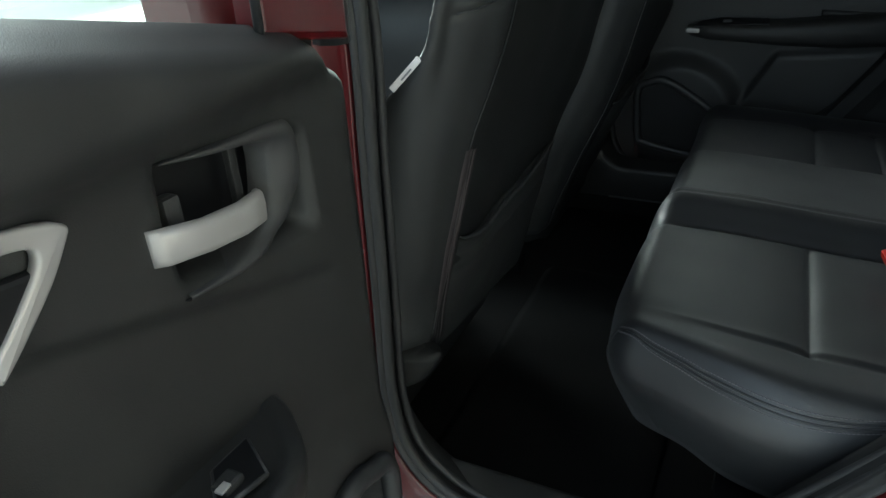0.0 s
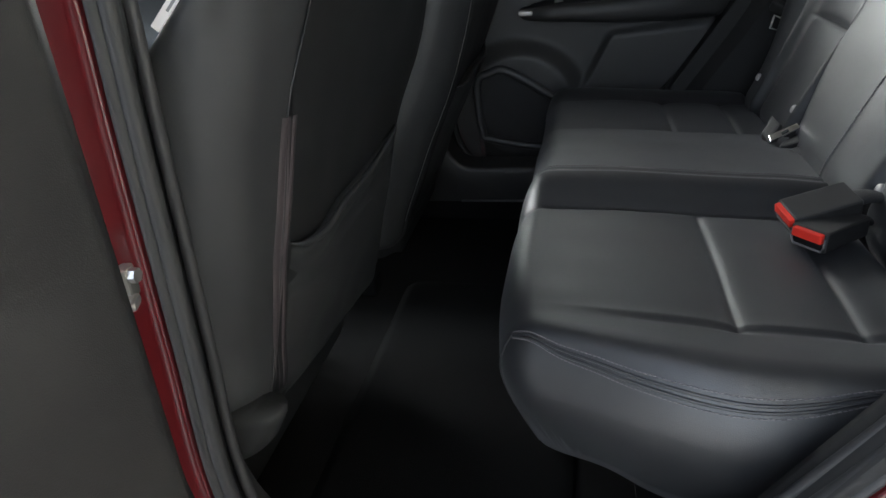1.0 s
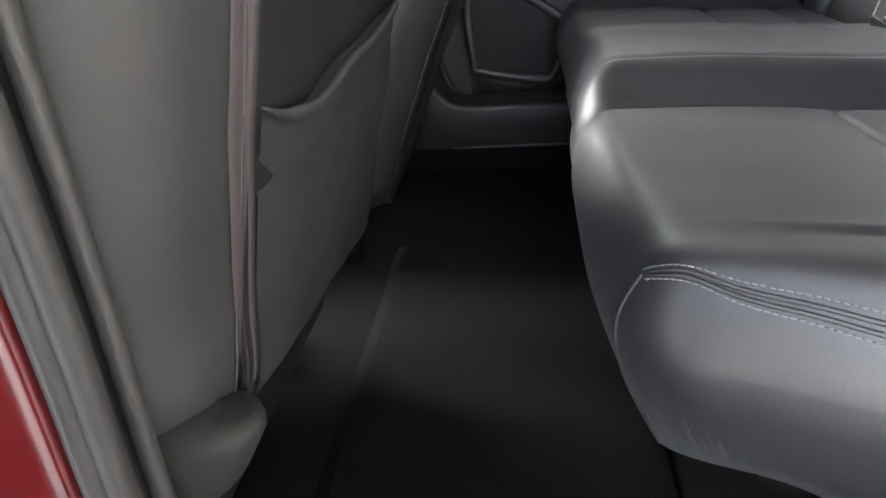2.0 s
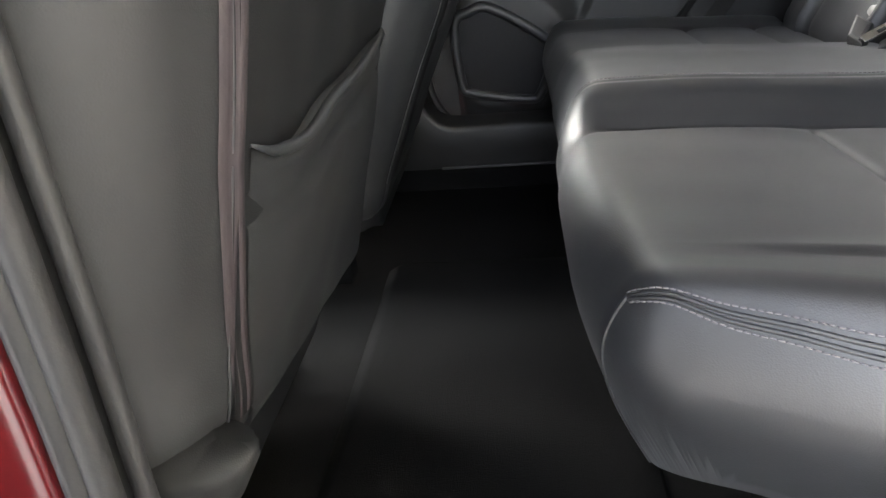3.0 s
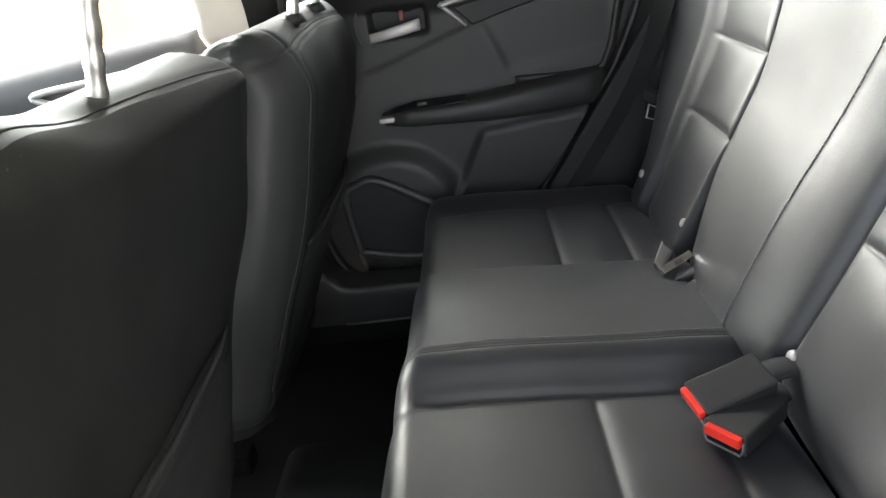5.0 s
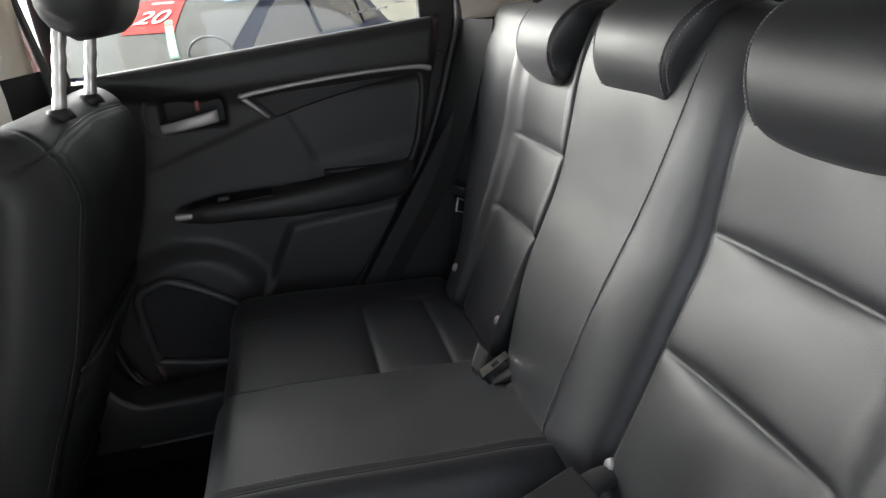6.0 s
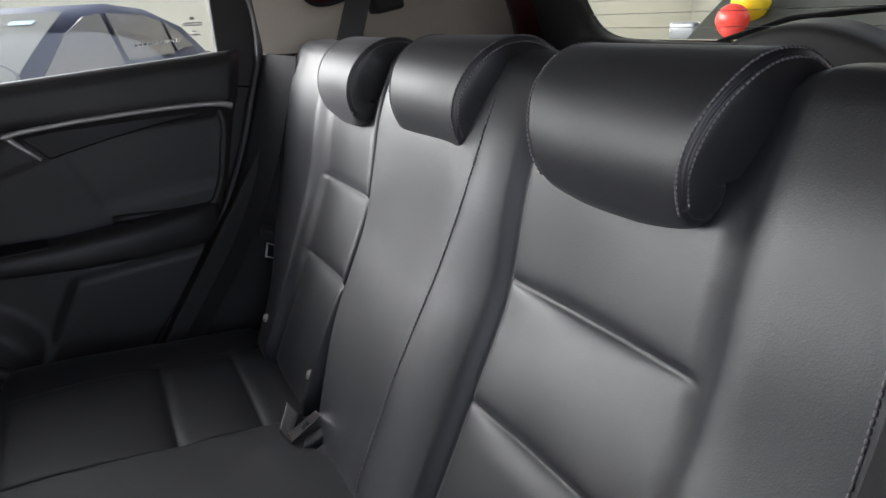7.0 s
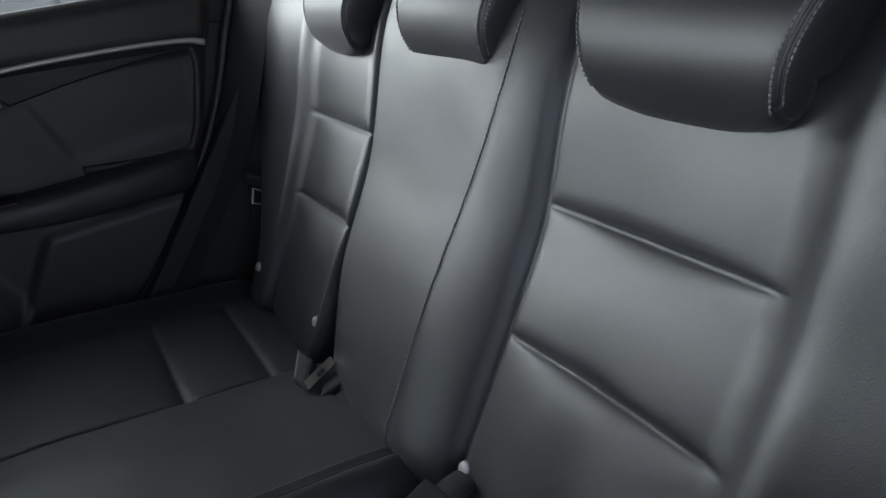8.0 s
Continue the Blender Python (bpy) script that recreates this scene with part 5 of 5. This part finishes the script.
# ---- outside ----
def parked_car(at, heading, paint, label, glass_front, tall=1.0, mirror_z=0.93):
    """A parked hatchback: lofted body, greenhouse, glass, wheels. Its nose points along heading."""
    car = thing("parked_car", at, label, "car", "parked cars")
    R = Matrix.Translation(at) @ pose(0, 0, 0, 0, 0, heading)
    W = lambda x, y, z: R @ Vector((x, y, z * tall))
    half = [(2.05, 0.55, 0.35, 0.62), (1.9, 0.78, 0.25, 0.78), (1.3, 0.86, 0.22, 0.88), (0.75, 0.87, 0.22, 0.95), (-0.5, 0.88, 0.22, 1.00), (-1.5, 0.87, 0.24, 1.06), (-1.95, 0.80, 0.30, 1.04), (-2.05, 0.70, 0.40, 0.95)]
    bm = bmesh.new()
    rings = []
    for x, w, lo, hi in half:
        rings.append([bm.verts.new(W(x, sy * w * k, z)) for sy, k, z in ((1, 0.85, lo), (1, 1.0, lo + 0.15), (1, 1.0, (lo + hi) / 2 + 0.05), (1, 0.93, hi - 0.04), (1, 0.80, hi), (-1, 0.80, hi), (-1, 0.93, hi - 0.04), (-1, 1.0, (lo + hi) / 2 + 0.05), (-1, 1.0, lo + 0.15), (-1, 0.85, lo))])
    for a, b in zip(rings, rings[1:]):
        for k in range(10):
            bm.faces.new((a[k], a[(k + 1) % 10], b[(k + 1) % 10], b[k]))
    bm.faces.new(rings[0])
    bm.faces.new(rings[-1][::-1])
    part("body", bm, paint, car)
    # greenhouse
    sec = [(1.06, 0.74, 0.90, 0.905), (0.76, 0.735, 0.93, 1.09), (0.40, 0.70, 0.96, 1.28), (0.10, 0.67, 0.98, 1.405), (-0.55, 0.65, 1.03, 1.475), (-1.15, 0.64, 1.04, 1.44), (-1.55, 0.66, 1.05, 1.34), (-1.9, 0.70, 1.05, 1.08)]
    bm = bmesh.new()
    rings = []
    for x, w, lo, hi in sec:
        wl = 0.78
        rings.append([bm.verts.new(W(x, s * y, z)) for s, y, z in ((1, wl, lo), (1, w + 0.02, hi - 0.07 * (hi - lo) / 0.42 - 0.005), (1, w - 0.08, hi), (-1, w - 0.08, hi), (-1, w + 0.02, hi - 0.07 * (hi - lo) / 0.42 - 0.005), (-1, wl, lo))])
    for a, b in zip(rings, rings[1:]):
        for k in range(5):
            bm.faces.new((a[k], a[k + 1], b[k + 1], b[k]))
    bm.faces.new(rings[0])
    bm.faces.new(rings[-1][::-1])
    part("greenhouse", bm, paint, car)

    def lateral(x, z):
        """Half width of the greenhouse's side at x, z."""
        for (x1, w1, l1, h1), (x0, w0, l0, h0) in zip(sec, sec[1:]):
            if x0 <= x <= x1:
                t = (x - x0) / (x1 - x0)
                w, lo, hi = w0 + (w1 - w0) * t, l0 + (l1 - l0) * t, h0 + (h1 - h0) * t
                top = hi - 0.07 * (hi - lo) / 0.42 - 0.005
                return 0.78 + (w + 0.02 - 0.78) * min(1, max(0, (z - lo) / max(0.01, top - lo)))
        return 0.7
    for s in (1, -1):
        for pts in (((0.68, 1.03), (-0.25, 1.05), (-0.20, 1.40), (0.02, 1.375), (0.30, 1.27)), ((-0.33, 1.07), (-1.10, 1.08), (-1.12, 1.34), (-0.85, 1.385), (-0.28, 1.40)), ((-1.17, 1.10), (-1.52, 1.12), (-1.40, 1.24), (-1.18, 1.32))):
            prism("side_window", [W(x, s * (lateral(x, z) + 0.012), z) for x, z in pts], (W(0, s, 0.25) - W(0, 0, 0)).normalized(), 0.012, DARK_GLASS, car, "dark side window")
        for x in (1.30, -1.25):
            bm = bmesh.new()
            bmesh.ops.create_cone(bm, cap_ends=True, segments=32, radius1=0.31, radius2=0.31, depth=0.2, matrix=R @ pose(x, s * 0.80, 0.31, 90, 0, 0))
            part("wheel", bm, TYRE, car, "black tyre")
        bm = bmesh.new()
        block_mesh(bm, R @ pose(0.66, s * 0.93, mirror_z), (0.10, 0.20, 0.13), 0.03, 3)
        part("door_mirror", bm, paint, car, "painted door mirror")
    def screen(u, v):
        """u across -1..1, v up 0..1 on the windscreen."""
        x = 1.02 + (0.15 - 1.02) * v
        return W(x + 0.012, u * (0.775 - 0.105 * v), 0.925 + 0.46 * v + 0.028 + 0.02 * math.sin(math.pi * v))
    bm = bmesh.new()
    bmg = [[bm.verts.new(screen(u, v)) for v in np.linspace(0, 1, 8)] for u in np.linspace(-1, 1, 12)]
    for a, b in zip(bmg, bmg[1:]):
        for k in range(7):
            bm.faces.new((a[k], b[k], b[k + 1], a[k + 1]))
    part("windscreen", bm, glass_front, car, "windscreen")
    return car, screen


blue_car, blue_screen = parked_car((-0.46, 5.97, 0.0), 240.5, BLUE_PAINT, "parked blue hatchback with a red price sign", SCREEN_GLASS, 0.945)
silver_car, silver_screen = parked_car((4.93, 3.71, 0.0), 200, SILVER_CAR, "parked silver hatchback on grey concrete", SCREEN_GLASS, 1.0, 1.03)


def decal(name, place, u0, u1, v0, v1, mat, parent, label, n=6, slant=0.0, lift=0.004):
    bm = bmesh.new()
    up = (place(0, 0.5) - place(0, 0.4)).cross(place(0.1, 0.5) - place(0, 0.5)).normalized()
    if up.z < 0:
        up = -up
    g = [[bm.verts.new(place(u0 + (u1 - u0) * i / n + slant * (v0 + (v1 - v0) * j / n), v0 + (v1 - v0) * j / n) + up * lift) for j in range(n + 1)] for i in range(n + 1)]
    for i in range(n):
        for j in range(n):
            bm.faces.new((g[i][j], g[i + 1][j], g[i + 1][j + 1], g[i][j + 1]))
    return part(name, bm, mat, parent, label, False)


# red price sign on the blue car's windscreen
decal("price_sign", blue_screen, -0.027, 0.523, 0.44, 0.94, SIGN_RED, blue_car, "red price sign", slant=-0.45)
decal("sign_line", blue_screen, 0.14, 0.40, 0.86, 0.885, SIGN_WHITE, blue_car, "white line of print", slant=-0.45, lift=0.007)
text = bpy.data.curves.new("sign_number", "FONT")
text.body = "20"
text.align_x, text.align_y = "CENTER", "CENTER"
text.size, text.extrude = 0.25, 0.002
num = new("sign_number", text)
num.data.materials.append(SIGN_WHITE)
o = blue_screen(-0.045, 0.64)
ux = (blue_screen(0.1, 0.64) - blue_screen(-0.2, 0.64)).normalized()
uz = ux.cross(blue_screen(-0.045, 0.74) - blue_screen(-0.045, 0.54)).normalized()
uy = uz.cross(ux)
num.parent = blue_car
num.matrix_parent_inverse = Matrix.Translation(-BASE[blue_car])
num.matrix_basis = Matrix.Translation(o + uz * 0.008) @ Matrix((ux, uy, uz)).transposed().to_4x4()
decal("energy_label", blue_screen, 0.60, 0.69, 0.13, 0.60, SIGN_GREEN, blue_car, "green and blue paper label", slant=-0.83)
decal("energy_label", blue_screen, 0.605, 0.685, 0.14, 0.34, SIGN_BLUE, blue_car, "pale blue label field", slant=-0.83, lift=0.007)
decal("sun_strip_tag", blue_screen, 0.60, 0.82, 0.81, 0.87, SIGN_BLUE, blue_car, "pale tag behind the windscreen", slant=0.0)
rim = [blue_screen(0.84, 0.16) + (R2 @ Vector((0.0, math.cos(a) * 0.15, math.sin(a) * 0.10))) for R2 in [pose(0, 0, 0, 0, 0, 240.5).to_3x3()] for a in (math.tau * k / 24 for k in range(24))]
tube("steering_wheel", rim, 0.008, INK, blue_car, "grey steering wheel rim", 8, True)

# balloons tied to the silver car
def balloon(at, r, mat, label):
    b = thing("balloon", at, label, "balloon", "balloons")
    bm = bmesh.new()
    bmesh.ops.create_uvsphere(bm, u_segments=24, v_segments=16, radius=r, matrix=Matrix.Translation(at))
    for v in bm.verts:
        dz = (v.co.z - at[2]) / r
        k = 1 - 0.16 * smoothstep(0.1, -1.0, dz)
        v.co.x, v.co.y = at[0] + (v.co.x - at[0]) * k, at[1] + (v.co.y - at[1]) * k
        v.co.z = at[2] + (v.co.z - at[2]) * (1.1 if dz < 0 else 1.0)
    part("skin", bm, mat, b)
    bm = bmesh.new()
    bmesh.ops.create_cone(bm, cap_ends=True, segments=10, radius1=0.018, radius2=0.006, depth=0.02, matrix=pose(at[0], at[1], at[2] - r * 1.1 - 0.006))
    part("knot", bm, mat, b)
    tube("ribbon", spline([(at[0], at[1], at[2] - r * 1.1), (at[0] + 0.03, at[1], at[2] - r * 1.1 - 0.2), (at[0] - 0.02, at[1] + 0.02, at[2] - r * 1.1 - 0.45)], 6), 0.002, SIGN_WHITE, b, "thin ribbon", 5)


balloon((3.845, 3.813, 1.100), 0.105, BALLOON_RED, "shiny red balloon on a ribbon")
balloon((4.07, 3.87, 1.207), 0.125, BALLOON_YELLOW, "shiny yellow balloon on a ribbon")

# orange banner in the yard
ban = thing("banner", (-3.4, 8.6, 0.0), "tall orange advertising banner on a stand", "banner")
prism("cloth", [(-4.4, 8.6, 0.3), (-3.8, 8.66, 0.3), (-3.8, 8.66, 1.7), (-4.4, 8.6, 1.7)], (0, 1, 0), 0.01, ORANGE, ban, "orange cloth")
for x, y in ((-4.4, 8.6), (-3.8, 8.66)):
    tube("pole", [(x, y + 0.02, 0.0), (x, y + 0.02, 0.8), (x, y + 0.02, 1.6)], 0.018, SILVER, ban, "grey pole", 10)

# etched marks on the far pane, too small to read
bm = bmesh.new()
for k, (x0, x1, z) in enumerate(((0.285, 0.293, 1.226), (0.272, 0.306, 1.218), (0.272, 0.306, 1.214), (0.286, 0.293, 1.203), (0.279, 0.300, 1.197))):
    block_mesh(bm, pose((x0 + x1) / 2, 1.963, z), (x1 - x0, 0.0015, 0.0022 if k else 0.005), 0)
part("etched_mark", bm, INK, far_door, "small grey etched marks", False)
bm = bmesh.new()
for k in range(11):
    block_mesh(bm, pose(0.185 + k * 0.0075, 1.963, 1.183 + k * 0.0006), (0.0052, 0.0015, 0.0042), 0)
part("etched_mark", bm, material("pale_etching", (0.5, 0.5, 0.5), 0.6, var=0.05), far_door, "row of pale etched marks", False)

# white cloth tag sewn into the near seat's side seam
low_end, high_end = Vector((-0.372, 0.645, 1.0017)), Vector((-0.3354, 0.645, 1.0377))
along = (high_end - low_end).normalized()
across = along.cross(Vector((0.35, -0.9, 0.25))).normalized()
m = Matrix.Translation((low_end + high_end) / 2) @ Matrix((across, along.cross(across), along)).transposed().to_4x4()
bm = bmesh.new()
block_mesh(bm, m, (0.0075, 0.003, (high_end - low_end).length), 0.0012)
tag = part("side_tag", bm, SIGN_WHITE, near_seat, "white cloth tag", False)
bm = bmesh.new()
block_mesh(bm, m @ pose(0.001, -0.0019, 0.002), (0.002, 0.0006, 0.018), 0.0)
part("print_bar", bm, INK, tag, "grey bar of print", False)
